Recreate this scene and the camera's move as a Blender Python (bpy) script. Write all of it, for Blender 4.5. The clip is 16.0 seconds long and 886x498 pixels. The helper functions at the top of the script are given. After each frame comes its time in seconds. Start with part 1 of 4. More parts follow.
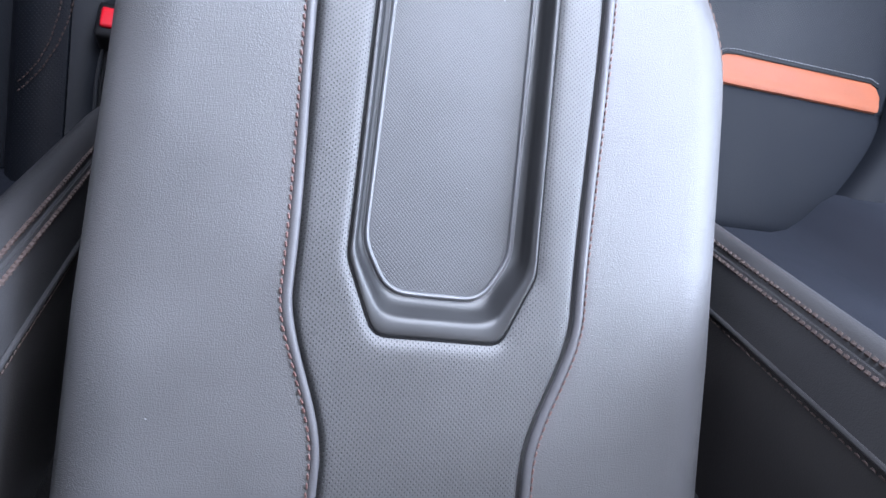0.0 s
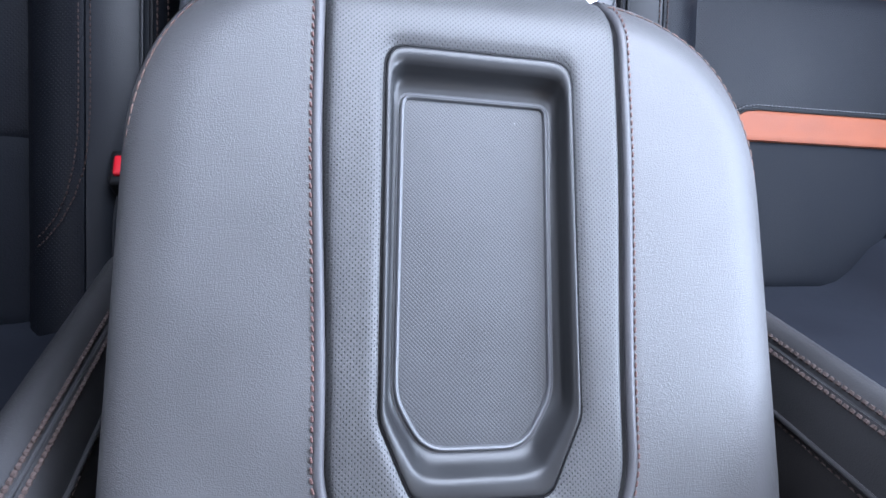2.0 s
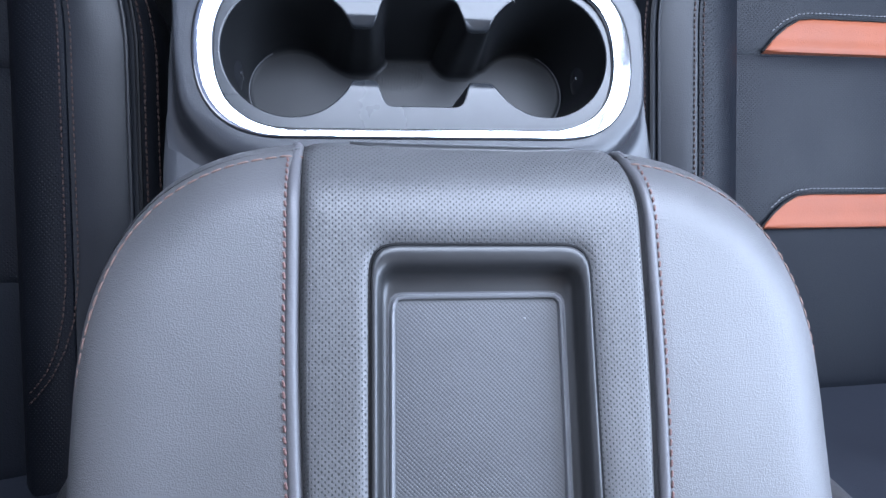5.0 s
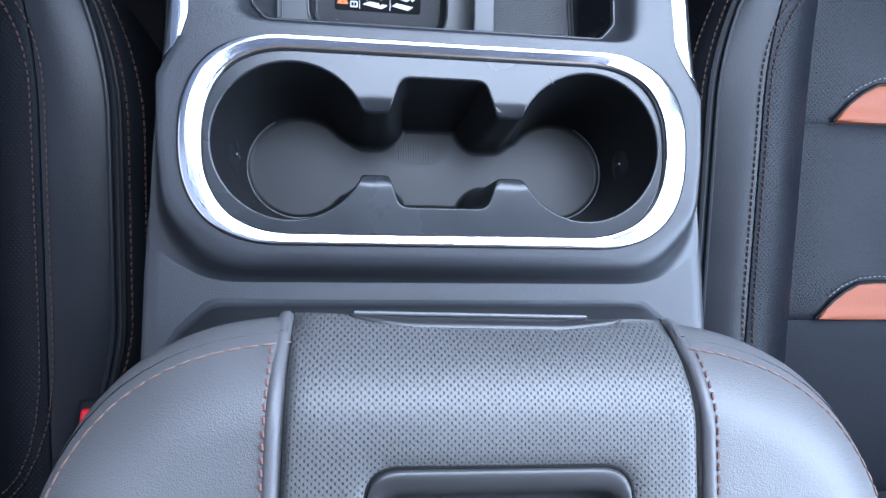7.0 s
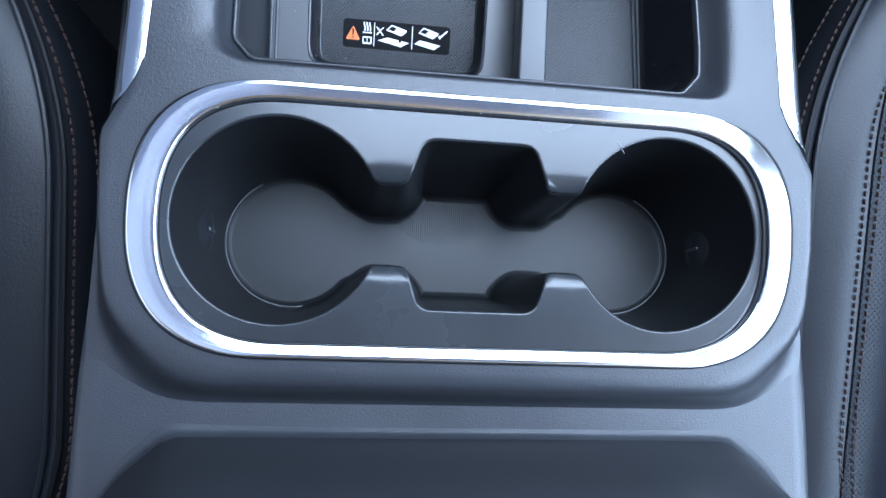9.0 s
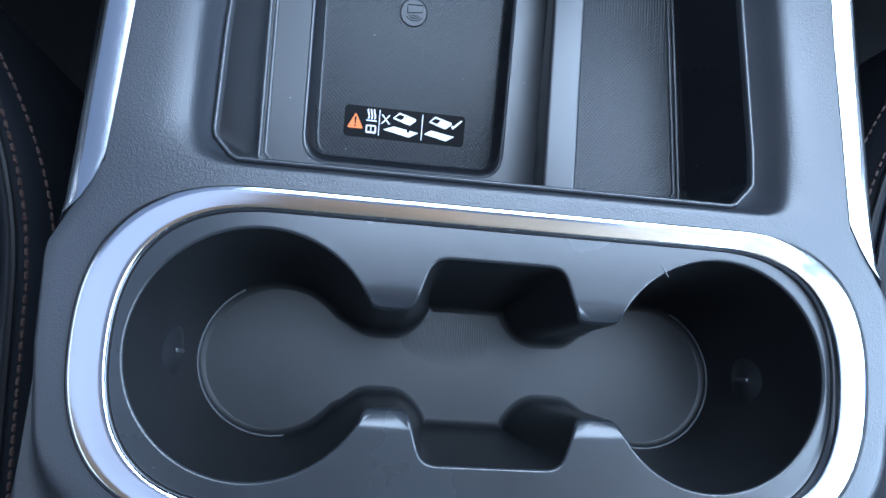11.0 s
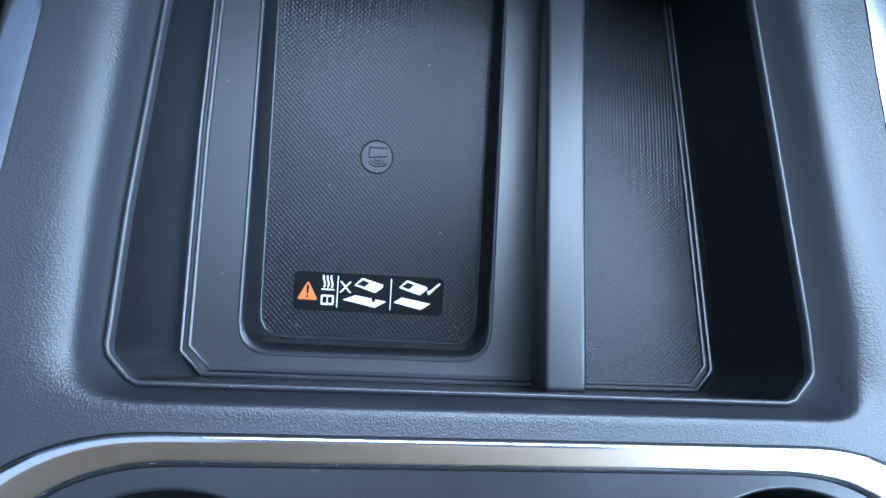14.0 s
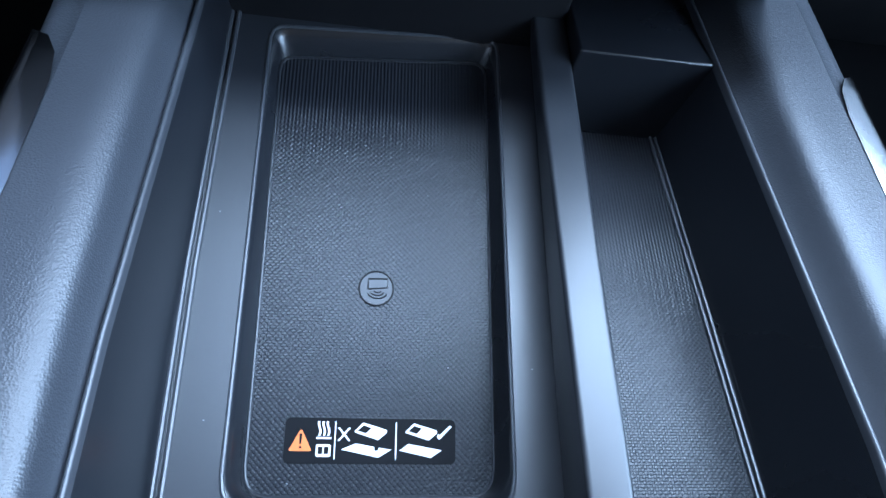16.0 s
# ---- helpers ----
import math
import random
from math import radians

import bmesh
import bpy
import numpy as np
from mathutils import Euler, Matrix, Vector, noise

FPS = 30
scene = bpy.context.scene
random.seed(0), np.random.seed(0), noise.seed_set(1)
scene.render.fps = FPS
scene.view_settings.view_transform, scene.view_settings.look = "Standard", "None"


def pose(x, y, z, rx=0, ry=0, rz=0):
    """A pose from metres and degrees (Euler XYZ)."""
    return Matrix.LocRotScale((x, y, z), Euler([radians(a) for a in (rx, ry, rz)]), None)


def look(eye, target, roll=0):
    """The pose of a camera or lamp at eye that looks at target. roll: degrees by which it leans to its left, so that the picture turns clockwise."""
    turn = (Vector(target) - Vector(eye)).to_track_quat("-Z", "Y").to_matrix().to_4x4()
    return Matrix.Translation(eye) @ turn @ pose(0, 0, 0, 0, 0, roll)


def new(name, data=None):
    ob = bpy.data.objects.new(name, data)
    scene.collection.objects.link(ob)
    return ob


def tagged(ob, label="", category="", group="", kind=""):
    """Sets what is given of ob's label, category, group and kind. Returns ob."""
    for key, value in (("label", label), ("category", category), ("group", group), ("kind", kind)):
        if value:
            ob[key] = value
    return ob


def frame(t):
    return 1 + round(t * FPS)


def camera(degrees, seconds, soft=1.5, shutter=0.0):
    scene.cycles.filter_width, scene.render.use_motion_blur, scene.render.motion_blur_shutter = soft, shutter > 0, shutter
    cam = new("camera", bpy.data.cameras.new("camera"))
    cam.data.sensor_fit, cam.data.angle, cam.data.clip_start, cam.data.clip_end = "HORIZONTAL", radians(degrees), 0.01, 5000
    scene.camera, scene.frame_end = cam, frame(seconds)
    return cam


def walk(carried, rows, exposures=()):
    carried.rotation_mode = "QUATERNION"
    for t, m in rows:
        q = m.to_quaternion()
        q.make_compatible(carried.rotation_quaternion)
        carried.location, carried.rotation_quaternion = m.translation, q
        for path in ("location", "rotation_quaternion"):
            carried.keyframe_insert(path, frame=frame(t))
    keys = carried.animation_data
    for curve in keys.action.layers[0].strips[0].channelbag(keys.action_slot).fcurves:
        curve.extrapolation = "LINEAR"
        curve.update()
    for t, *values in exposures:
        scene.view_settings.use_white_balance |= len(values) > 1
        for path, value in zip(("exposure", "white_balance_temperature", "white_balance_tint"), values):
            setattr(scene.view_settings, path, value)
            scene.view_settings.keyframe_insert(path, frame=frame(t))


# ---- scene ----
cam = camera(69.4, 16.0)
EXPOSURES = [(0.0, 0.61, 6400, 21), (0.6, 0.45, 6350, 21), (2.0, 0.36, 6200, 20), (5.0, 0.22, 6000, 19), (8.0, 0.22, 5700, 14), (11.0, 0.18, 5450, 10), (12.5, 0.20, 5400, 9), (13.5, 0.18, 5350, 9), (16.0, 0.62, 5200, 9)]
PATH = [
    (0, (-0.096, 0.051, 0.985), (0.468, 0.201, -0.928), 80.2),
    (0.5, (-0.095, 0.064, 0.972), (0.457, 0.257, -0.94), 76.1),
    (1, (-0.095, 0.081, 0.973), (0.434, 0.29, -0.944), 73.2),
    (1.5, (-0.092, 0.092, 0.974), (0.4, 0.34, -0.948), 65.1),
    (2, (-0.092, 0.103, 0.973), (0.371, 0.388, -0.952), 58.1),
    (2.5, (-0.087, 0.115, 0.965), (0.343, 0.43, -0.962), 52.7),
    (3, (-0.081, 0.133, 0.961), (0.325, 0.448, -0.972), 50.1),
    (3.5, (-0.074, 0.148, 0.953), (0.311, 0.473, -0.983), 47.5),
    (4, (-0.071, 0.163, 0.949), (0.297, 0.493, -0.989), 45.6),
    (4.5, (-0.067, 0.184, 0.947), (0.287, 0.507, -0.995), 45.4),
    (5, (-0.063, 0.205, 0.948), (0.276, 0.509, -1.0), 46.2),
    (5.2, (-0.061, 0.218, 0.946), (0.272, 0.509, -1.005), 46.9),
    (7.5, (-0.053, 0.328, 0.891), (0.218, 0.482, -1.085), 61.8),
    (8, (-0.053, 0.346, 0.869), (0.205, 0.48, -1.11), 64.6),
    (8.2, (-0.052, 0.348, 0.858), (0.199, 0.505, -1.12), 59.9),
    (10.3, (-0.055, 0.377, 0.792), (0.22, 0.724, -1.158), 42.3),
    (10.5, (-0.053, 0.382, 0.79), (0.206, 0.742, -1.16), 39.9),
    (11, (-0.053, 0.395, 0.782), (0.194, 0.791, -1.163), 36.0),
    (11.5, (-0.05, 0.407, 0.772), (0.189, 0.824, -1.169), 33.2),
    (12, (-0.046, 0.421, 0.768), (0.184, 0.851, -1.172), 30.9),
    (12.5, (-0.044, 0.433, 0.763), (0.2, 0.877, -1.172), 31.5),
    (13, (-0.044, 0.447, 0.753), (0.214, 0.892, -1.18), 32.4),
    (13.5, (-0.045, 0.454, 0.746), (0.222, 0.943, -1.174), 30.9),
    (14, (-0.044, 0.456, 0.737), (0.222, 1.044, -1.156), 26.7),
    (14.5, (-0.043, 0.455, 0.729), (0.217, 1.155, -1.126), 22.7),
    (15, (-0.041, 0.45, 0.72), (0.215, 1.295, -1.074), 19.1),
    (15.5, (-0.046, 0.448, 0.712), (0.236, 1.423, -1.011), 17.8),
    (16, (-0.054, 0.446, 0.71), (0.277, 1.547, -0.927), 17.3),
]
walk(cam, [(t, look(eye, target, roll)) for t, eye, target, roll in PATH], EXPOSURES)

# ---------------------------------------------------------------- light
world = bpy.data.worlds.new("world")
scene.world = world
world.use_nodes = True
wn = world.node_tree.nodes
sky = wn.new("ShaderNodeTexSky")
sky.sky_type = "NISHITA"
sky.sun_disc = False
sky.sun_elevation = radians(50)
sky.sun_rotation = radians(180)
world.node_tree.links.new(sky.outputs[0], wn["Background"].inputs[0])
wn["Background"].inputs[1].default_value = 0.06

sun_data = bpy.data.lights.new("sun", "SUN")
sun_data.energy, sun_data.angle, sun_data.color = 2.5, radians(0.5), (1.0, 0.95, 0.88)
sun = new("sun", sun_data)
sun.matrix_world = look((0.3, -6.4, 7.66), (0, 0, 0))


def area_lamp(name, eye, target, wide, high, watts, colour):
    data = bpy.data.lights.new(name, "AREA")
    data.shape, data.size, data.size_y, data.energy, data.color = "RECTANGLE", wide, high, watts, colour
    ob = new(name, data)
    ob.matrix_world = look(eye, target)
    return ob


area_lamp("windscreen_daylight", (0.265, 0.770, 1.222), (0.265, 0.480, 0.667), 0.93, 0.70, 33.0, (0.74, 0.87, 1.0))
area_lamp("windscreen_shaded_daylight", (-0.4625, 0.770, 1.222), (-0.4625, 0.480, 0.667), 0.52, 0.70, 0.22, (0.62, 0.75, 1.0))
# Small added lamp: its reflection fills a dark corner of the chrome ring.
area_lamp("windscreen_head_daylight", (0.575, 0.3175, 1.455), (0.575, 0.3185, 0.5), 0.31, 0.275, 0.34, (0.72, 0.82, 1.0))
# Added lamp, no roof glass known: colours the left end of the chrome ring.
area_lamp("roof_glass_daylight", (-0.47, 0.2625, 1.455), (-0.47, 0.2635, 0.5), 0.50, 0.345, 0.40, (0.66, 0.77, 1.0))
area_lamp("passenger_window_daylight", (0.84, 0.10, 1.16), (0.0, 0.15, 1.00), 0.98, 0.56, 27.0, (0.68, 0.84, 1.0))
area_lamp("driver_window_daylight", (-0.84, 0.07, 1.14), (0.0, 0.12, 0.98), 0.98, 0.52, 2.2, (0.86, 0.93, 1.0))
area_lamp("rear_window_daylight", (0.0, -1.50, 1.2), (0.0, 0.2, 0.70), 1.3, 0.45, 0.9, (0.92, 0.93, 1.0))


# ---------------------------------------------------------------- materials
def material(name, colour, rough=0.5, metal=0.0, grain=0.0, grain_size=900.0, mottle=0.12, spec=0.5):
    """A plastic, leather or metal: base colour with soft mottling and a fine grain in the relief."""
    m = bpy.data.materials.new(name)
    m.use_nodes = True
    n, l = m.node_tree.nodes, m.node_tree.links
    b = n["Principled BSDF"]
    b.inputs["Roughness"].default_value, b.inputs["Metallic"].default_value = rough, metal
    b.inputs["Specular IOR Level"].default_value = spec
    co = n.new("ShaderNodeTexCoord")
    big = n.new("ShaderNodeTexNoise")
    big.inputs["Scale"].default_value, big.inputs["Detail"].default_value = 14.0, 6.0
    l.new(co.outputs["Object"], big.inputs["Vector"])
    ramp = n.new("ShaderNodeMapRange")
    ramp.inputs["From Min"].default_value, ramp.inputs["From Max"].default_value = 0.3, 0.7
    ramp.inputs["To Min"].default_value, ramp.inputs["To Max"].default_value = 1.0 - mottle, 1.0 + mottle
    l.new(big.outputs[0], ramp.inputs["Value"])
    mul = n.new("ShaderNodeVectorMath")
    mul.operation = "SCALE"
    mul.inputs[0].default_value = colour
    l.new(ramp.outputs[0], mul.inputs["Scale"])
    l.new(mul.outputs[0], b.inputs["Base Color"])
    rr = n.new("ShaderNodeMapRange")
    rr.inputs["From Min"].default_value, rr.inputs["From Max"].default_value = 0.3, 0.7
    rr.inputs["To Min"].default_value, rr.inputs["To Max"].default_value = rough * 0.88, min(1.0, rough * 1.12)
    l.new(big.outputs[0], rr.inputs["Value"])
    l.new(rr.outputs[0], b.inputs["Roughness"])
    if grain:
        v = n.new("ShaderNodeTexVoronoi")
        v.feature = "SMOOTH_F1"
        v.inputs["Scale"].default_value = grain_size
        v.inputs["Smoothness"].default_value = 0.4
        w = n.new("ShaderNodeTexNoise")
        w.inputs["Scale"].default_value, w.inputs["Detail"].default_value = grain_size * 0.45, 3.0
        l.new(co.outputs["Object"], v.inputs["Vector"])
        l.new(co.outputs["Object"], w.inputs["Vector"])
        add = n.new("ShaderNodeMath")
        l.new(v.outputs["Distance"], add.inputs[0])
        l.new(w.outputs[0], add.inputs[1])
        bump = n.new("ShaderNodeBump")
        bump.inputs["Strength"].default_value, bump.inputs["Distance"].default_value = grain, 0.0006
        l.new(add.outputs[0], bump.inputs["Height"])
        l.new(bump.outputs[0], b.inputs["Normal"])
    return m


def dotted(m, pitch, radius, depth, dark=0.0, stretch=1.0, ribs=None, slot=1.0):
    """Adds a staggered lattice of pits (depth > 0) or studs (depth < 0) to a material, in the xy plane."""
    n, l = m.node_tree.nodes, m.node_tree.links
    b = n["Principled BSDF"]
    co = n.new("ShaderNodeTexCoord")
    found = []
    for shift in (0.0, 0.5):
        a = n.new("ShaderNodeVectorMath")
        a.operation = "MULTIPLY_ADD"
        a.inputs[1].default_value = (1 / pitch, 1 / (pitch * stretch), 0)
        a.inputs[2].default_value = (shift, shift, 0)
        l.new(co.outputs["Object"], a.inputs[0])
        f = n.new("ShaderNodeVectorMath")
        f.operation = "FRACTION"
        l.new(a.outputs[0], f.inputs[0])
        s = n.new("ShaderNodeVectorMath")
        s.operation = "SUBTRACT"
        s.inputs[1].default_value = (0.5, 0.5, 0)
        l.new(f.outputs[0], s.inputs[0])
        e = n.new("ShaderNodeVectorMath")
        e.operation = "MULTIPLY"
        e.inputs[1].default_value = (1.0, 1.0 / slot, 0.0)
        l.new(s.outputs[0], e.inputs[0])
        d = n.new("ShaderNodeVectorMath")
        d.operation = "LENGTH"
        l.new(e.outputs[0], d.inputs[0])
        found.append(d)
    low = n.new("ShaderNodeMath")
    low.operation = "MINIMUM"
    l.new(found[0].outputs["Value"], low.inputs[0])
    l.new(found[1].outputs["Value"], low.inputs[1])
    mask = n.new("ShaderNodeMapRange")
    mask.interpolation_type = "SMOOTHSTEP"
    mask.inputs["From Min"].default_value, mask.inputs["From Max"].default_value = radius * 0.7, radius * 1.3
    mask.inputs["To Min"].default_value, mask.inputs["To Max"].default_value = 0.0, 1.0
    l.new(low.outputs[0], mask.inputs["Value"])
    if ribs:
        sep = n.new("ShaderNodeSeparateXYZ")
        l.new(co.outputs["Object"], sep.inputs[0])
        wave = n.new("ShaderNodeMath")
        wave.operation = "MULTIPLY"
        wave.inputs[1].default_value = 2 * math.pi / ribs[2]
        l.new(sep.outputs["X"], wave.inputs[0])
        sine = n.new("ShaderNodeMath")
        sine.operation = "SINE"
        l.new(wave.outputs[0], sine.inputs[0])
        half = n.new("ShaderNodeMath")
        half.operation = "MULTIPLY_ADD"
        half.inputs[1].default_value, half.inputs[2].default_value = 0.5, 0.5
        l.new(sine.outputs[0], half.inputs[0])
        place = n.new("ShaderNodeMapRange")
        place.inputs["From Min"].default_value, place.inputs["From Max"].default_value = ribs[0], ribs[1]
        l.new(sep.outputs["Y"], place.inputs["Value"])
        blend = n.new("ShaderNodeMix")
        l.new(place.outputs[0], blend.inputs["Factor"])
        l.new(mask.outputs[0], blend.inputs["A"])
        l.new(half.outputs[0], blend.inputs["B"])
        mask = blend
    bump = n.new("ShaderNodeBump")
    bump.inputs["Strength"].default_value, bump.inputs["Distance"].default_value = 1.0, abs(depth)
    bump.invert = depth < 0
    l.new(mask.outputs[0], bump.inputs["Height"])
    old = [k for k in l if k.to_socket == b.inputs["Normal"]]
    if old:
        l.new(old[0].from_socket, bump.inputs["Normal"])
    l.new(bump.outputs[0], b.inputs["Normal"])
    if dark:
        src = [k for k in l if k.to_socket == b.inputs["Base Color"]][0].from_socket
        lift = n.new("ShaderNodeMapRange")
        lift.inputs["To Min"].default_value, lift.inputs["To Max"].default_value = 1.0 - dark, 1.0
        l.new(mask.outputs[0], lift.inputs["Value"])
        sc = n.new("ShaderNodeVectorMath")
        sc.operation = "SCALE"
        l.new(src, sc.inputs[0])
        l.new(lift.outputs[0], sc.inputs["Scale"])
        l.new(sc.outputs[0], b.inputs["Base Color"])
    return m


LEATHER = material("armrest_leather", (0.091, 0.090, 0.093), 0.43, grain=0.28, grain_size=1700)
PERFORATED = dotted(material("perforated_leather", (0.086, 0.086, 0.088), 0.44, grain=0.15, grain_size=1400), 0.0027, 0.125, 0.0006, 0.6, 0.95, slot=1.5)
PIPING = material("piping_leather", (0.088, 0.086, 0.092), 0.48, grain=0.15)
# Lighter copy of the seat leather: light on the backrest bolsters is coloured in.
LIT_BACK_LEATHER = material("lit_backrest_leather", (0.044, 0.043, 0.045), 0.42, grain=0.25, grain_size=1400, spec=0.4)
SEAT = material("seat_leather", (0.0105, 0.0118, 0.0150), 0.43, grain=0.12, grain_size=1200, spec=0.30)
# Darker, duller copy of SEAT: shade on rear and outboard parts is coloured in.
SEAT_SHADED = material("shaded_seat_leather", (0.0054, 0.0067, 0.0096), 0.55, grain=0.2, grain_size=1000, spec=0.12)
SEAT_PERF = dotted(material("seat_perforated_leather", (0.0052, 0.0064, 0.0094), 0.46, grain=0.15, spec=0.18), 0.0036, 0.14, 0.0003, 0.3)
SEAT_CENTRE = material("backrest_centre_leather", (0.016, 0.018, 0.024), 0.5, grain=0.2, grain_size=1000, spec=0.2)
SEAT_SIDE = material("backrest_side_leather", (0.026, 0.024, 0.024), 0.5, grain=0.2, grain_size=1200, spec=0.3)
ORANGE = material("orange_leather", (0.22, 0.058, 0.024), 0.5, grain=0.2, grain_size=900, spec=0.3)
PLASTIC = material("grained_plastic", (0.027, 0.029, 0.034), 0.36, grain=0.17, grain_size=1700, spec=0.53)
BOX_PLASTIC = material("matte_box_plastic", (0.017, 0.018, 0.021), 0.50, grain=0.08, grain_size=1700, spec=0.35)
SMOOTH = material("smooth_plastic", (0.0140, 0.0152, 0.0182), 0.36, grain=0.015, grain_size=2500, spec=0.6)
# Lighter copy of SMOOTH: the glints along rounded edges are in the colour.
GLINT_BEAD = material("glint_bead_plastic", (0.030, 0.032, 0.037), 0.36, spec=0.7)
# Paler than TRAY: highlights of the bead and latch edge put into the colour.
TRAY_GLINT = material("tray_glint_plastic", (0.090, 0.092, 0.098), 0.42, spec=0.6)
TRAY = material("tray_plastic", (0.024, 0.0245, 0.026), 0.36, grain=0.03, grain_size=2000, spec=0.48)
MAT = dotted(material("rubber_mat", (0.056, 0.057, 0.060), 0.42, spec=0.45), 0.0020, 0.30, -0.00012)
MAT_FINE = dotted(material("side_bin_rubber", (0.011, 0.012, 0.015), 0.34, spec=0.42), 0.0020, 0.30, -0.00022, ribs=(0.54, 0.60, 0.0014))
PAD_RUBBER = dotted(material("charging_pad_rubber", (0.0098, 0.0108, 0.0138), 0.33, spec=0.46), 0.0020, 0.30, -0.00024, ribs=(0.605, 0.640, 0.0014))
PAD_PLAIN = material("moulded_rubber", (0.012, 0.013, 0.016), 0.34, spec=0.4)
CHROME = material("satin_chrome", (0.82, 0.83, 0.85), 0.13, 1.0, mottle=0.05)
BLACK = material("black_trim", (0.008, 0.008, 0.009), 0.5, spec=0.15)
CUP_RUBBER = material("cup_rubber", (0.0098, 0.0104, 0.0115), 0.42, spec=0.2, mottle=0.3)
CUP_BASE = material("cup_floor_rubber", (0.0098, 0.0105, 0.0118), 0.40, spec=0.27, mottle=0.3)
PLATE = material("satin_plate_plastic", (0.019, 0.021, 0.024), 0.26, grain=0.02, grain_size=1800, mottle=0.3)
WALL_LINER = material("bin_liner", (0.0080, 0.0088, 0.0110), 0.28, grain=0.02, grain_size=2500, spec=0.42)
GRIP = material("grip_rubber", (0.0085, 0.0092, 0.011), 0.36, spec=0.5)
CARPET = material("carpet", (0.012, 0.012, 0.013), 0.95, grain=1.0, grain_size=600)
ROOFING = material("headliner_cloth", (0.42, 0.31, 0.21), 0.95, grain=0.5, grain_size=700)
REFLECTOR_TAN = material("reflector_tan", (0.42, 0.25, 0.14), 0.6)
DOOR = material("door_trim", (0.05, 0.05, 0.055), 0.5, grain=0.3)
RED = material("red_button", (0.6, 0.01, 0.02), 0.35)
THREAD = material("tan_thread", (0.17, 0.110, 0.092), 0.8)
THREAD_SEAM = material("russet_thread", (0.135, 0.072, 0.064), 0.75)
THREAD_DARK = material("brown_thread", (0.052, 0.033, 0.029), 0.75, spec=0.2)
THREAD_BACK = material("taupe_thread", (0.066, 0.045, 0.040), 0.7)
GREY_THREAD = material("grey_thread", (0.16, 0.16, 0.17), 0.7)
STICKER = material("sticker_black", (0.006, 0.006, 0.007), 0.6, spec=0.08)
WHITE_INK = material("white_ink", (0.8, 0.8, 0.8), 0.5, mottle=0.03)
ORANGE_INK = material("orange_ink", (0.75, 0.16, 0.02), 0.5, mottle=0.03)
GROUND = material("asphalt", (0.05, 0.05, 0.052), 0.9, grain=0.5, grain_size=60)


# ---------------------------------------------------------------- building helpers
def thing(name, label, category, group="", kind=""):
    return tagged(new(name), label, category, group, kind)


def mesh(name, verts, faces, mat, parent=None, label="", smooth=40):
    me = bpy.data.meshes.new(name)
    me.from_pydata([tuple(v) for v in verts], [], faces)
    bm = bmesh.new()
    bm.from_mesh(me)
    bmesh.ops.remove_doubles(bm, verts=bm.verts[:], dist=1e-6)
    bmesh.ops.recalc_face_normals(bm, faces=bm.faces[:])
    bm.to_mesh(me)
    bm.free()
    me.materials.append(mat)
    if smooth:
        me.shade_smooth()
        me.set_sharp_from_angle(angle=radians(smooth))
    ob = new(name, me)
    ob.parent = parent
    if label:
        ob["label"] = label
    return ob


def join(*pieces):
    verts, faces = [], []
    for v, f in pieces:
        k = len(verts)
        verts += list(v)
        faces += [tuple(i + k for i in q) for q in f]
    return verts, faces


def loft(rings, closed=True, cap=False):
    """Quads between rings of equally many points; cap closes the last ring."""
    n = len(rings[0])
    verts = [tuple(p) for r in rings for p in r]
    faces = []
    for i in range(len(rings) - 1):
        for j in range(n if closed else n - 1):
            k = (j + 1) % n
            faces.append((i * n + j, i * n + k, (i + 1) * n + k, (i + 1) * n + j))
    if cap:
        faces.append(tuple((len(rings) - 1) * n + j for j in range(n)))
    return verts, faces


def fill(loops):
    """A flat plate between an outer loop and its holes."""
    bm = bmesh.new()
    for loop in loops:
        vs = [bm.verts.new(p) for p in loop]
        for i in range(len(vs)):
            bm.edges.new((vs[i], vs[(i + 1) % len(vs)]))
    bmesh.ops.triangle_fill(bm, use_beauty=True, use_dissolve=False, edges=bm.edges[:])
    bm.verts.index_update()
    out = [tuple(v.co) for v in bm.verts], [tuple(v.index for v in f.verts) for f in bm.faces]
    bm.free()
    return out


def roundpoly(points, radii, steps=7):
    """A polygon with its corners rounded by circles of the given radii."""
    out, n = [], len(points)
    for i in range(n):
        p = Vector(points[i])
        r = radii[i] if hasattr(radii, "__len__") else radii
        a, b = (Vector(points[i - 1]) - p), (Vector(points[(i + 1) % n]) - p)
        la, lb = a.length, b.length
        a.normalize(), b.normalize()
        if r <= 0:
            out.append((p.x, p.y))
            continue
        ang = a.angle(b)
        t = min(r / math.tan(ang / 2), la * 0.49, lb * 0.49)
        for k in range(steps + 1):
            s = k / steps
            q = (1 - s) ** 2 * (p + a * t) + 2 * s * (1 - s) * p + s * s * (p + b * t)
            out.append((q.x, q.y))
    return out


def polar(poly, centre, n):
    """The outline met by n rays from its centre."""
    P = np.array(poly) - np.array(centre)
    Q = np.roll(P, -1, axis=0)
    E = Q - P
    out = []
    for k in range(n):
        a = 2 * math.pi * k / n
        d = np.array((math.cos(a), math.sin(a)))
        den = d[0] * E[:, 1] - d[1] * E[:, 0]
        den = np.where(abs(den) < 1e-15, 1e-15, den)
        t = (P[:, 0] * E[:, 1] - P[:, 1] * E[:, 0]) / den
        u = (P[:, 0] * d[1] - P[:, 1] * d[0]) / den
        ok = (t > 0) & (u >= -1e-9) & (u <= 1 + 1e-9)
        t = t[ok].max()
        out.append((centre[0] + d[0] * t, centre[1] + d[1] * t))
    return out


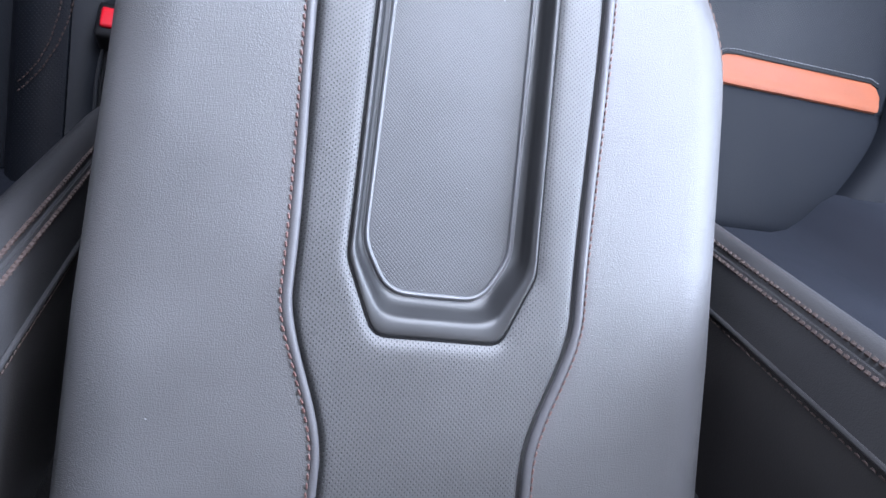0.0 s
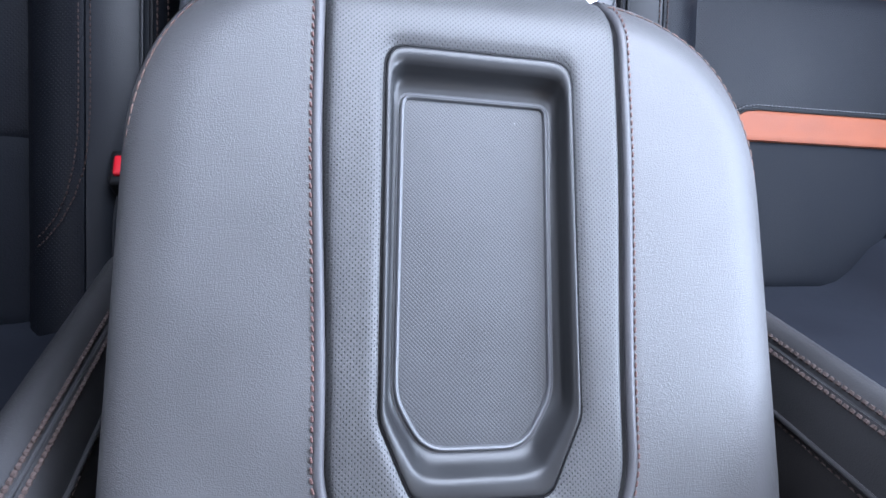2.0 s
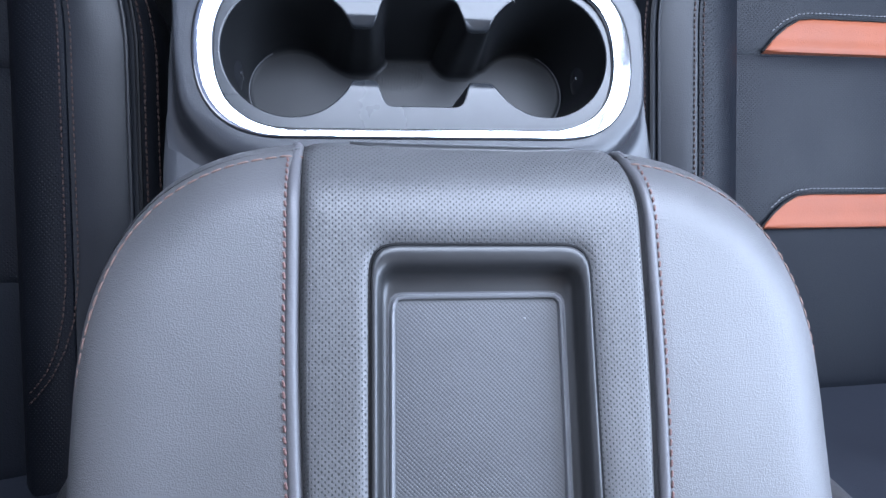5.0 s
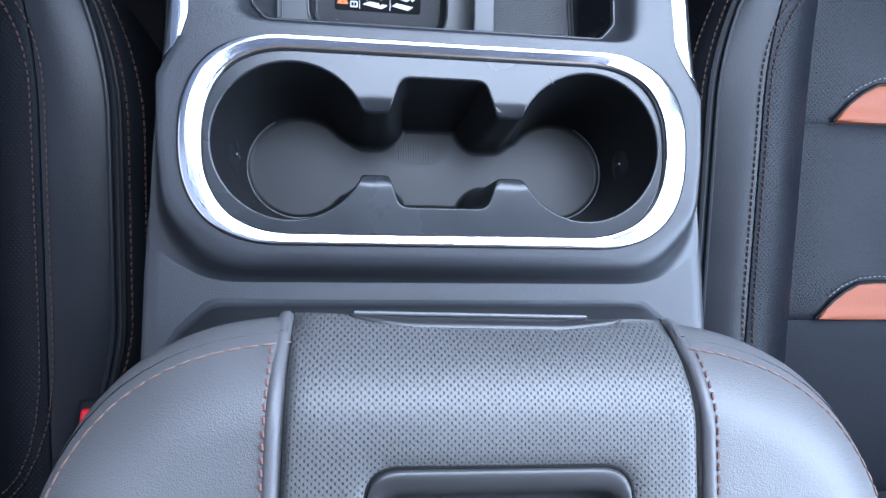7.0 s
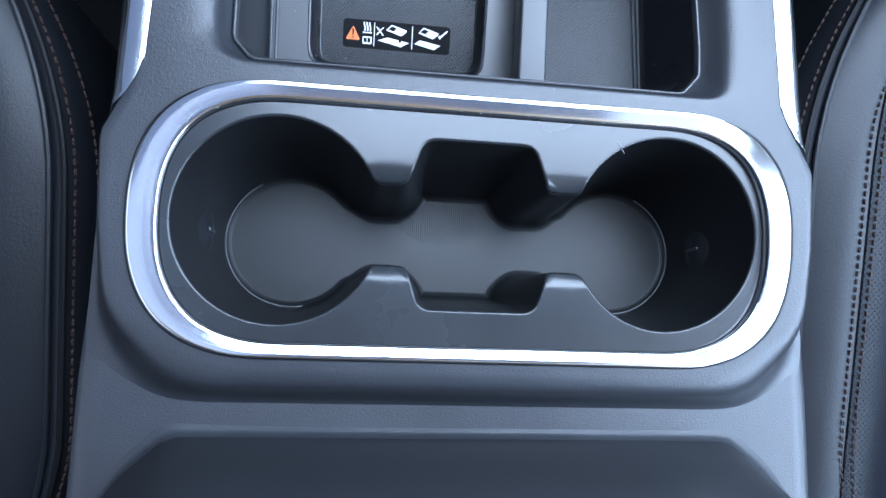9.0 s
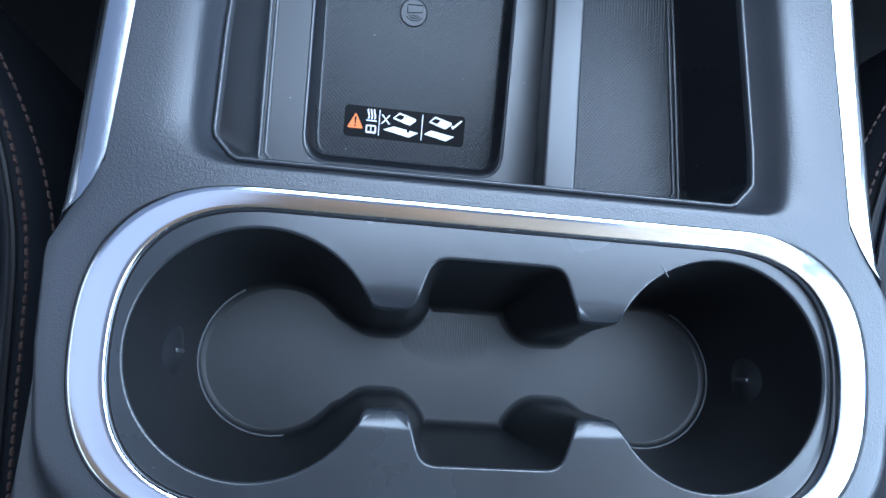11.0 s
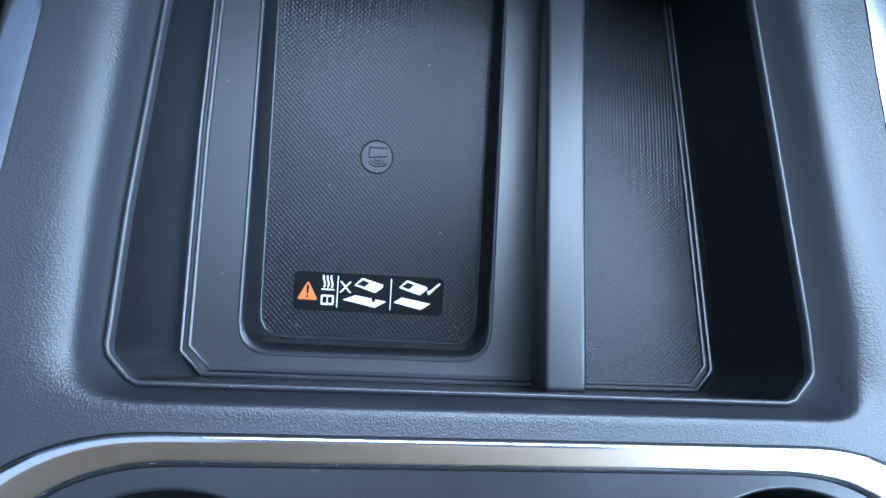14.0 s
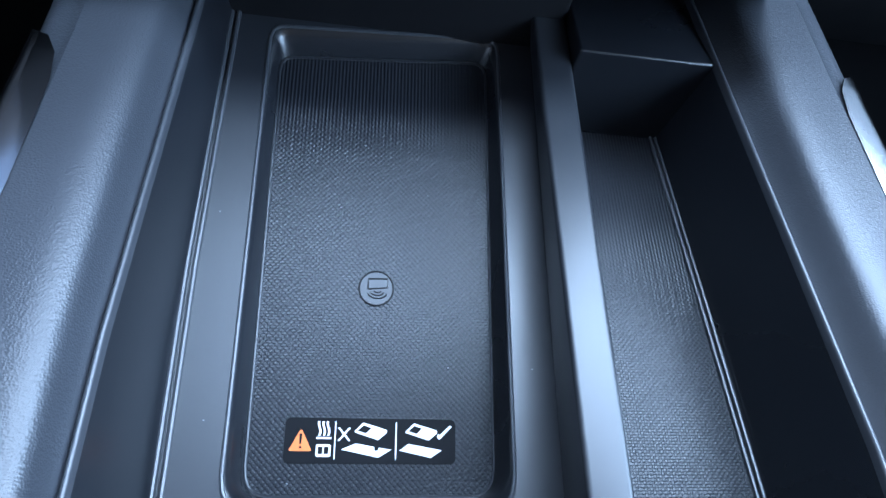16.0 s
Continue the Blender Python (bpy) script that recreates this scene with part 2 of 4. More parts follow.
def even(poly, step):
    """The outline resampled at even steps."""
    P = np.array(list(poly) + [poly[0]])
    s = np.concatenate(([0], np.cumsum(np.linalg.norm(np.diff(P, axis=0), axis=1))))
    n = max(8, int(s[-1] / step))
    q = np.linspace(0, s[-1], n, endpoint=False)
    return [(np.interp(v, s, P[:, 0]), np.interp(v, s, P[:, 1])) for v in q]


def inset(poly, d):
    """A dense anticlockwise outline moved inwards by d."""
    P = np.array(poly)
    T = np.roll(P, -1, axis=0) - np.roll(P, 1, axis=0)
    T /= np.linalg.norm(T, axis=1)[:, None]
    return [tuple(p) for p in P + d * np.stack((-T[:, 1], T[:, 0]), 1)]


def soften(poly, times=3):
    P = np.array(poly)
    for _ in range(times):
        P = 0.25 * np.roll(P, 1, axis=0) + 0.5 * P + 0.25 * np.roll(P, -1, axis=0)
    return [tuple(p) for p in P]


def snap(ring, corners):
    """Moves the nearest points of a sampled outline onto its sharp corners."""
    for c in corners:
        k = min(range(len(ring)), key=lambda i: (ring[i][0] - c[0]) ** 2 + (ring[i][1] - c[1]) ** 2)
        ring[k] = c


def distance(p, poly):
    """Distance from p to a closed outline held as an array."""
    A, B = poly, np.roll(poly, -1, axis=0)
    E = B - A
    t = np.clip(((p - A) * E).sum(1) / (E * E).sum(1), 0, 1)
    return np.linalg.norm(A + E * t[:, None] - p, axis=1).min()


def mix(a, b, s):
    return [tuple(np.array(p) * (1 - s) + np.array(q) * s) for p, q in zip(a, b)]


def tube(path, radius, sides=8):
    """A round cord along a line; radius is one number or one for each point."""
    P = [Vector(p) for p in path]
    rings = []
    for i, p in enumerate(P):
        r = float(radius[i] if hasattr(radius, "__len__") else radius)
        t = (P[min(i + 1, len(P) - 1)] - P[max(i - 1, 0)]).normalized()
        a = t.cross(Vector((0, 0, 1)))
        a = a.normalized() if a.length > 1e-4 else Vector((1, 0, 0))
        b = a.cross(t)
        rings.append([p + r * (math.cos(2 * math.pi * k / sides) * a + math.sin(2 * math.pi * k / sides) * b) for k in range(sides)])
    v, f = loft(rings)
    n = len(v)
    f += [tuple(range(sides)), tuple(range(n - sides, n))]
    return v, f


def hoop(path, r, sides=8):
    """A closed round bead along a loop."""
    P = [Vector(p) for p in path]
    rings = []
    for i, p in enumerate(P):
        t = (P[(i + 1) % len(P)] - P[i - 1]).normalized()
        a = t.cross(Vector((0, 0, 1))).normalized()
        b = a.cross(t)
        rings.append([p + r * (math.cos(2 * math.pi * k / sides) * a + math.sin(2 * math.pi * k / sides) * b) for k in range(sides)])
    return loft(rings + rings[:1])


def along(path, step):
    """Points at even steps of a line in space, with their directions."""
    P = np.array([tuple(p) for p in path])
    s = np.concatenate(([0], np.cumsum(np.linalg.norm(np.diff(P, axis=0), axis=1))))
    out = []
    for q in np.arange(step / 2, s[-1], step):
        a, b = [np.array([np.interp(v, s, P[:, i]) for i in range(3)]) for v in (q - 1e-4, q + 1e-4)]
        out.append((Vector((a + b) / 2), Vector(b - a).normalized()))
    return out


def stitches(path, pitch=0.0055, size=0.0040, r=0.00055, lift=0.0004, skew=0.0):
    """Short threads laid along a seam."""
    v, f = [], []
    for p, t in along(path, pitch):
        side = t.cross(Vector((0, 0, 1))).normalized()
        up = side.cross(t)
        c = p + up * lift
        d = (t + side * skew).normalized()
        rings = []
        for s, w in ((-0.5, 0.35), (-0.3, 1.0), (0.3, 1.0), (0.5, 0.35)):
            q = c + d * size * s + up * (0.0003 if w == 1.0 else -0.0002)
            rings.append([q + r * w * (math.cos(k * math.pi / 2.5) * side + math.sin(k * math.pi / 2.5) * up) for k in range(5)])
        k = len(v)
        a, b = loft(rings)
        v += a
        f += [tuple(i + k for i in q) for q in b]
    return v, f


def box(x0, x1, y0, y1, z0, z1, bevel=0.003):
    """A box with rounded edges."""
    bm = bmesh.new()
    bmesh.ops.create_cube(bm, size=1)
    for v in bm.verts:
        v.co = Vector(((x0 + x1) / 2 + v.co.x * (x1 - x0), (y0 + y1) / 2 + v.co.y * (y1 - y0), (z0 + z1) / 2 + v.co.z * (z1 - z0)))
    if bevel:
        bmesh.ops.bevel(bm, geom=bm.edges[:], offset=bevel, segments=3, affect="EDGES", profile=0.6)
    bm.verts.index_update()
    out = [tuple(v.co) for v in bm.verts], [tuple(v.index for v in f.verts) for f in bm.faces]
    bm.free()
    return out


def arch(s):
    s = min(max(s, 0.0), 1.0)
    return math.sqrt(max(0.0, 1 - (1 - s) ** 2))


def smoothstep(a, b, x):
    t = min(max((x - a) / (b - a), 0.0), 1.0)
    return t * t * (3 - 2 * t)


# ---------------------------------------------------------------- cabin shell
FLOOR_Z = 0.10
mesh("floor", *box(-0.86, 0.86, -1.6, 1.3, FLOOR_Z - 0.05, FLOOR_Z, 0.0), CARPET)
tagged(bpy.data.objects["floor"], "black carpeted cabin floor between the seats", "floor", kind="structure")
# The notch on the driver side is cut for the added overhead lamp.
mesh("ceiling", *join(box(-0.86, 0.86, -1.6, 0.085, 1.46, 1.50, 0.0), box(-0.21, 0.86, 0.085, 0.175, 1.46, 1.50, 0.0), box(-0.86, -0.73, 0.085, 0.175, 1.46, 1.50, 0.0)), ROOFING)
tagged(bpy.data.objects["ceiling"], "tan cloth headliner ending at the windscreen", "ceiling", kind="structure")
# Unseen panel added to put a warm reflection into the chrome ring.
tagged(mesh("overhead_trim", *box(-0.24, 0.13, 0.10, 0.193, 1.405, 1.455, 0.01), REFLECTOR_TAN), "unseen tan panel that warms the reflection in the chrome ring", "trim", kind="structure")
for name, s in (("wall_left", -1), ("wall_right", 1)):
    parts = [box(min(s * 0.86, s * 0.93), max(s * 0.86, s * 0.93), -1.6, 1.3, 0.05, 0.88, 0.0),
             box(min(s * 0.86, s * 0.93), max(s * 0.86, s * 0.93), -1.6, 1.3, 1.40, 1.50, 0.0),
             box(min(s * 0.86, s * 0.93), max(s * 0.86, s * 0.93), -0.60, -0.45, 0.88, 1.40, 0.0),
             box(min(s * 0.86, s * 0.93), max(s * 0.86, s * 0.93), 0.60, 1.30, 0.88, 1.40, 0.0)]
    tagged(mesh(name, *join(*parts), DOOR), "dark trimmed door side with a window opening", "wall", kind="structure")
back = [box(-0.93, 0.93, -1.68, -1.6, 0.05, 0.95, 0.0), box(-0.93, 0.93, -1.68, -1.6, 1.42, 1.50, 0.0)]
tagged(mesh("wall_back", *join(*back), DOOR), "dark rear cabin wall below the back window", "wall", kind="structure")
dash = [[(x, y, z) for y, z in ((0.76, 0.50), (0.72, 0.60), (0.715, 0.74), (0.735, 0.92), (0.79, 0.99), (1.25, 1.0), (1.3, 0.9), (1.3, 0.1), (0.95, 0.1), (0.85, 0.45))] for x in (-0.86, 0.86)]
v, f = loft(dash)
f += [tuple(range(10)), tuple(range(10, 20))]
tagged(mesh("dashboard", v, f, BLACK), "black dashboard lower edge in deep shade", "dashboard", kind="structure")
stack = [[(x, y, z) for y, z in ((0.90, 0.53), (0.700, 0.550), (0.655, 0.585), (0.628, 0.604), (0.622, 0.613), (0.645, 0.85), (0.690, 1.08), (0.86, 1.10))] for x in (-0.175, -0.17, 0.105, 0.11)]
v, f = loft(stack)
f += [tuple(range(8)), tuple(range(24, 32))]
tagged(mesh("centre_stack", v, f, BLACK), "black lower edge of the dashboard above the bin", "dashboard", kind="structure")
tagged(mesh("ground", *fill([[(-300, -300, -0.5), (300, -300, -0.5), (300, 300, -0.5), (-300, 300, -0.5)]]), GROUND), "grey asphalt outside the vehicle", "ground", kind="structure")

# ---------------------------------------------------------------- armrest lid
ARM_Z, EDGE_Z = 0.6745, 0.655
armrest = thing("armrest", "padded grey-black leather armrest lid with a phone tray", "armrest")
YF, YR = 0.297, -0.078
turn = Matrix.Translation((0, 0.24, 0)) @ pose(0, 0, 0, 0, 0, -1.2) @ Matrix.Translation((0, -0.24, 0))
OUT = even(roundpoly([(-0.1685, YR), (0.1685, YR), (0.1715, 0.03), (0.1715, YF), (-0.1715, YF), (-0.1715, 0.03)], [0.02, 0.02, 0, 0.108, 0.108, 0], 18), 0.003)
OUT_A = np.array(OUT)


def half_seam(y):
    """Half the width of the centre panel: wide beside the tray, narrow at the hinge."""
    return 0.052 + 0.0225 * smoothstep(-0.035, 0.048, y) + 0.0045 * smoothstep(0.06, 0.22, y)


def arm_z(x, y):
    if y > 0.25 and abs(x) < 0.081:
        d = YF - y - 0.108 + math.sqrt(0.108 ** 2 - max(0.0, abs(x) - 0.0635) ** 2)
    else:
        d = distance(np.array((x, y)), OUT_A)
    k, q = smoothstep(0.17, 0.285, y), min(d / 0.034, 1.0)
    z = EDGE_Z + (ARM_Z - EDGE_Z) * ((1 - k) * arch(q) + k * (1 - (1 - q) ** 2)) + 0.003 * (1 - (x / 0.17) ** 2)
    g = half_seam(y) - abs(x)
    if g < 0:
        return z - 0.0034 * max(0.0, 1 + g / 0.006) ** 2
    return z - 0.0016 * max(0.0, 1 - g / 0.008) ** 2 - 0.0042 * max(0.0, 1 - g / 0.0030) ** 1.5


def out_x(y):
    """Half width of the lid at y."""
    if y < 0.03:
        return 0.1685 + 0.0030 * (y - YR) / (0.03 - YR)
    P = OUT_A[(OUT_A[:, 0] > 0) & (OUT_A[:, 1] > 0.02)]
    o = np.argsort(P[:, 1])
    return max(float(np.interp(y, P[o, 1], P[o, 0])), half_seam(y) + 0.0035)


def side_pad(s):
    ys = list(np.linspace(YR, 0.17, 55)) + list(0.17 + (YF - 0.17) * np.sin(np.linspace(0, math.pi / 2, 41))[1:])
    rows = []
    for y in ys:
        a, b = half_seam(y), out_x(y)
        us = np.concatenate((np.linspace(0, 0.06, 5), np.linspace(0.06, 0.7, 14)[1:], 0.7 + 0.3 * np.sin(np.linspace(0, math.pi / 2, 13))[1:]))
        rows.append([(s * (a + (b - a) * u), y, arm_z(a + (b - a) * u, y)) for u in us])
    return loft(rows, closed=False)


for s in (-1, 1):
    mesh("side_pad", *side_pad(s), LEATHER, armrest, "smooth grained leather side pad")

TRAY_C = (0.0, 0.135)
TRAY_OUT = roundpoly([(-0.0490, 0.066), (-0.0320, 0.0295), (0.0340, 0.0295), (0.0510, 0.066), (0.0515, 0.2490), (-0.0478, 0.2490)], [0.016, 0.010, 0.010, 0.016, 0.012, 0.012])
PANEL = [(half_seam(y) - 0.0001, y) for y in np.linspace(YR, YF + 0.0006, 70)] + [(-half_seam(y) + 0.0001, y) for y in np.linspace(YF + 0.0006, YR, 70)]
N = 240
ring_in, ring_out = polar(TRAY_OUT, TRAY_C, N), polar(PANEL, TRAY_C, N)
snap(ring_out, [(s * (half_seam(YF) - 0.0001), YF + 0.0006) for s in (-1, 1)])
front = [y > YF - 0.0005 for x, y in ring_out]
steps = [0.0, 0.02, 0.05, 0.09, 0.15, 0.25, 0.4, 0.55, 0.7, 0.8, 0.86, 0.9, 0.93, 0.96, 0.98, 1.0]
rings = []
for k in steps:
    row = mix(ring_in, ring_out, k)
    rings.append([(x, y, arm_z(x, y) - 0.0034 * max(0.0, 1 - distance(np.array((x, y)), np.array(ring_in)) / 0.0075) ** 2) for x, y in row])
for dy, dz, hollow in ((0.0012, -0.0012, 0.0), (0.0026, -0.0028, 0.0002), (0.0046, -0.0062, 0.0012), (0.0058, -0.0105, 0.0032), (0.0056, -0.0165, 0.0042), (-0.0020, -0.0240, 0.0)):
    rings.append([(x, y + dy - hollow * (1 - smoothstep(0.047, 0.060, abs(x))), z + dz) if at else (x, y, z) for (x, y, z), at in zip(rings[len(steps) - 1], front)])
mesh("centre_panel", *loft(rings), PERFORATED, armrest, "perforated leather panel round the tray and over the front", smooth=75)

# skirt of the lid under the piping
N2 = 420
lid_c = (0.0, 0.11)
edge = polar(OUT, lid_c, N2)


def lid_ring(d, z):
    return [(x, y, z) for x, y in polar(inset(OUT, d), lid_c, N2)]


def nose(d, z, hollow=0.0):
    """The skirt bulges forward at the front of the lid and hardly at its sides, with a hollow for the latch."""
    out = []
    for x, y in edge:
        k = smoothstep(0.17, 0.285, y)
        g = hollow * (1 - smoothstep(0.047, 0.060, abs(x)))
        out.append((x * (1 + 0.0035 * k), y + (d - g) * k, z + 0.003 * (1 - (x / 0.17) ** 2)))
    return out


skirt = [nose(0.0, EDGE_Z), nose(0.0026, EDGE_Z - 0.0028), nose(0.0046, EDGE_Z - 0.0062, 0.0022), nose(0.0058, EDGE_Z - 0.0105, 0.0045), nose(0.0056, EDGE_Z - 0.0165, 0.0045), lid_ring(0.002, EDGE_Z - 0.024), lid_ring(0.010, EDGE_Z - 0.032)]
v, f = loft(skirt, cap=True)
middle = [q for q in f[:-1] if max(abs(v[i][0]) for i in q) < 0.0812 and v[q[0]][1] > 0.25]
mesh("lid_skirt", v, [q for q in f if q not in middle], LEATHER, armrest, "leather wrapped rim")
ins = np.array([0.0042 * smoothstep(0.12, 0.24, y) - 0.0002 for x, y in OUT])[:, None]
rim = [tuple(p) for p in np.array(OUT) + ins * (np.array(inset(OUT, 1.0)) - np.array(OUT))]
for s in (-1, 1):
    run = [(x, y) for x, y in rim if s * x > half_seam(y) + 0.001 and y > YR + 0.01]
    run.sort(key=lambda p: math.atan2(p[1] - 0.10, s * p[0]))
    mesh("edge_stitching", *stitches([(x, y, arm_z(x, y) - 0.0075 * (1 - smoothstep(0.12, 0.22, y))) for x, y in run], 0.0060, 0.0052, 0.00045), THREAD, armrest, "tan thread along the rim")
for s in (-1, 1):
    ys = np.linspace(YR + 0.002, YF - 0.005, 90)
    run = [(s * (half_seam(y) + 0.0030), y, arm_z(half_seam(y) + 0.009, y) - 0.0012 - 0.0012 * smoothstep(0.262, 0.292, y)) for y in ys]
    x = half_seam(YF) + 0.0026
    run = run[:-2] + [(s * x, YF + dy + 0.0006, EDGE_Z + 0.0002 + dz) for dy, dz in ((-0.0010, -0.0022), (0.0008, -0.0042), (0.0026, -0.0072), (0.0038, -0.0115), (0.0036, -0.0170), (-0.0020, -0.0240))]
    mesh("seam_piping", *tube(run, [0.0026 + 0.0002 * smoothstep(0.25, YF, p[1]) for p in run], 10), PIPING, armrest, "raised leather piping")
    mesh("seam_stitching", *stitches([(s * (half_seam(y) + 0.0057), y, arm_z(half_seam(y) + 0.0075, y)) for y in ys], 0.0044, 0.0031, 0.00060, skew=0.15 * s), THREAD_SEAM, armrest, "tan thread beside the piping")

# phone tray
T0 = ARM_Z + 0.0005
TRAY_IN = roundpoly([(-0.0415, 0.075), (-0.0265, 0.049), (0.0265, 0.049), (0.0418, 0.075), (0.0432, 0.2295), (-0.0392, 0.2295)], [0.030, 0.021, 0.021, 0.030, 0.007, 0.007])


def tray_ring(k, z, extra=0.0):
    a, b = polar(TRAY_OUT, TRAY_C, N), polar(soften(inset(even(TRAY_IN, 0.002), extra), 2) if extra else TRAY_IN, TRAY_C, N)
    return [(x, y, z) for x, y in mix(a, b, k)]


depth = 0.0115
profile = ((-0.05, -0.005, -0.005), (-0.01, -0.0012, -0.0012), (0.02, 0.0006, 0.0002), (0.08, 0.0012, 0.0004), (0.18, 0.0012, 0.0002), (0.32, 0.0007, -0.0003), (0.41, -0.0004, -0.0008), (0.47, -0.0024, -0.0014), (0.53, -0.0056, -0.0025), (0.60, -0.0088, -0.0042), (0.72, -0.0108, -0.0076), (0.9, -0.0114, -0.0110), (1.0, -0.0117, -0.0117))
rings = []
for k, steep, gentle in profile:
    row = tray_ring(k, 0.0)
    rings.append([(x, y, T0 + steep + (gentle - steep) * (1 - smoothstep(0.044, 0.072, yo))) for (x, y, z), (xo, yo) in zip(row, ring_in)])
# Solid black hoop that stands for the shade in the tray's outer crease.
mesh("tray_seam", *hoop([(x, y, T0 - 0.0006) for x, y in inset(even(TRAY_OUT, 0.002), -0.0006)], 0.0008, 6), BLACK, armrest, "dark gap round the tray")
mesh("tray_rim", *loft(rings), TRAY, armrest, "satin grey plastic tray rim", smooth=85)
rings = [tray_ring(1.0, T0 - depth), tray_ring(1.0, T0 - depth - 0.0002, 0.0008), tray_ring(1.0, T0 - depth + 0.0013, 0.0012), tray_ring(1.0, T0 - depth + 0.0018, 0.0020), tray_ring(1.0, T0 - depth + 0.0014, 0.0030), tray_ring(1.0, T0 - depth - 0.0004, 0.0036)]
mesh("tray_bead", *loft(rings), TRAY_GLINT, armrest, "raised bead round the mat")
mesh("tray_mat", *loft([tray_ring(1.0, T0 - depth - 0.0024, 0.0034), tray_ring(1.0, T0 - depth - 0.0004, 0.0034), tray_ring(1.0, T0 - depth - 0.0002, 0.007)], cap=True), MAT)
tagged(bpy.data.objects["tray_mat"], "finely textured grey rubber mat in the armrest tray", "mat")
bpy.data.objects["tray_mat"].matrix_world = turn

# latch under the front edge: a lens-shaped lever face above a thin lip
NOSE = [(-0.0030, 0.0030), (-0.0010, 0.0010), (0.0002, -0.0002), (0.0014, -0.0014), (0.0028, -0.0030), (0.0044, -0.0056), (0.0056, -0.0086), (0.0062, -0.0116)]
run = [0.0] + [float(q) for q in np.cumsum([math.dist(a, b) for a, b in zip(NOSE, NOSE[1:])])]


def lever(x, k):
    """A point of the lever face: k runs from its curved upper edge (0) to the lip (1)."""
    u = min(max((x + 0.0565) / 0.115, 0.0), 1.0)
    top = 0.0150 - 0.0088 * min(1.0, 1.25 * math.sin(math.pi * u) ** 0.6)
    r = top + (0.0158 - top) * k
    proud = -0.0006 + 0.0017 * math.sin(math.pi * min(1.0, k * 1.1)) ** 0.5
    y, z = np.interp(r, run, [p[0] for p in NOSE]), np.interp(r, run, [p[1] for p in NOSE])
    return x, YF + float(y) + 0.75 * proud, EDGE_Z + 0.003 * (1 - (x / 0.17) ** 2) + float(z) + 0.6 * proud


xs = -0.0565 + 0.115 * (0.5 - 0.5 * np.cos(np.linspace(0, math.pi, 41)))
latch = mesh("latch", *loft([[lever(x, k) for k in np.linspace(0, 1, 11)] for x in xs], closed=False), TRAY, armrest, "slim plastic release lever", smooth=70)
mesh("latch_edge", *tube([(x, YF + 0.0068, EDGE_Z + 0.003 - 0.0112) for x in np.linspace(-0.0545, 0.0440, 12)], 0.0009, 8), TRAY_GLINT, latch)
# the inner seam of one side lies a little closer to the middle
for ob in armrest.children_recursive:
    for vert in ob.data.vertices:
        vert.co.x += 0.0024 * max(0.0, 1 - abs(vert.co.x + 0.072) / 0.034) + 0.0028 * smoothstep(0.09, 0.17, abs(vert.co.x))
armrest.matrix_world = turn

# ---------------------------------------------------------------- centre console
console = thing("centre_console", "dark grained plastic centre console with cup holders", "console")


def deck(y):
    return 0.548 + 0.1 * (y - 0.378)


def on_deck(poly, up=0.0):
    return [(x, y, deck(y) + up) for x, y in poly]


RING_C = (0.0, 0.3995)
RING_OUT = roundpoly([(-0.1480, 0.3420), (0.1470, 0.3420), (0.1470, 0.4575), (-0.1480, 0.4575)], 0.056, 24)
RING_IN = roundpoly([(-0.1355, 0.3485), (0.1330, 0.3485), (0.1330, 0.4500), (-0.1355, 0.4500)], 0.050, 24)
NR = 240
ro, ri = polar(RING_OUT, RING_C, NR), polar(RING_IN, RING_C, NR)
prof = [(-0.02, -0.003, -0.003, -0.003), (0.0, 0.0006, 0.0002, 0.0004), (0.03, 0.0018, 0.0006, 0.0013), (0.07, 0.0023, 0.0009, 0.0018), (0.14, 0.0024, 0.0011, 0.002), (0.35, 0.0021, 0.0016, 0.0018), (0.6, 0.0017, 0.0021, 0.0015), (0.8, 0.0014, 0.0025, 0.0012), (0.9, 0.0012, 0.0026, 0.0011), (0.95, 0.0009, 0.0024, 0.0009), (0.985, 0.0003, 0.0012, 0.0003), (1.0, -0.0026, -0.0026, -0.0026)]


def ring_row(k, inward, outward, level):
    """Slopes inward along the front and rear of the ring, outward at one end and hardly at the other."""
    row = []
    for (x, y), (xo, yo) in zip(mix(ro, ri, k), ro):
        w = 1.0 - smoothstep(0.098, 0.135, abs(xo))
        end = outward if xo > 0 else level
        row.append((x, y, deck(y) + end + (inward - end) * w))
    return row


mesh("chrome_surround", *loft([ring_row(*p) for p in prof]), CHROME, console, "bright chrome ring round the cup holders")

mesh("ring_seam", *hoop(on_deck(ri, -0.0013), 0.0005, 6), BLACK, console, "dark seam inside the chrome ring")
mesh("ring_seam", *hoop(on_deck(ro, 0.0), 0.0006, 6), BLACK, console, "dark seam round the chrome ring")
# deck round the ring, rolling down at its rear edge and sides
Y_SPLIT = 0.4625
DECK_A = roundpoly([(-0.1575, 0.398), (-0.1520, 0.362), (-0.112, 0.3365), (0.112, 0.3365), (0.1520, 0.362), (0.1560, 0.398), (0.1560, 0.434), (0.1395, Y_SPLIT), (-0.1440, Y_SPLIT), (-0.1590, 0.432)], [0.04, 0.03, 0.04, 0.04, 0.03, 0.04, 0.006, 0, 0, 0.006], 10)
da = polar(DECK_A, RING_C, NR)
snap(da, [(0.1395, Y_SPLIT), (-0.1440, Y_SPLIT)])


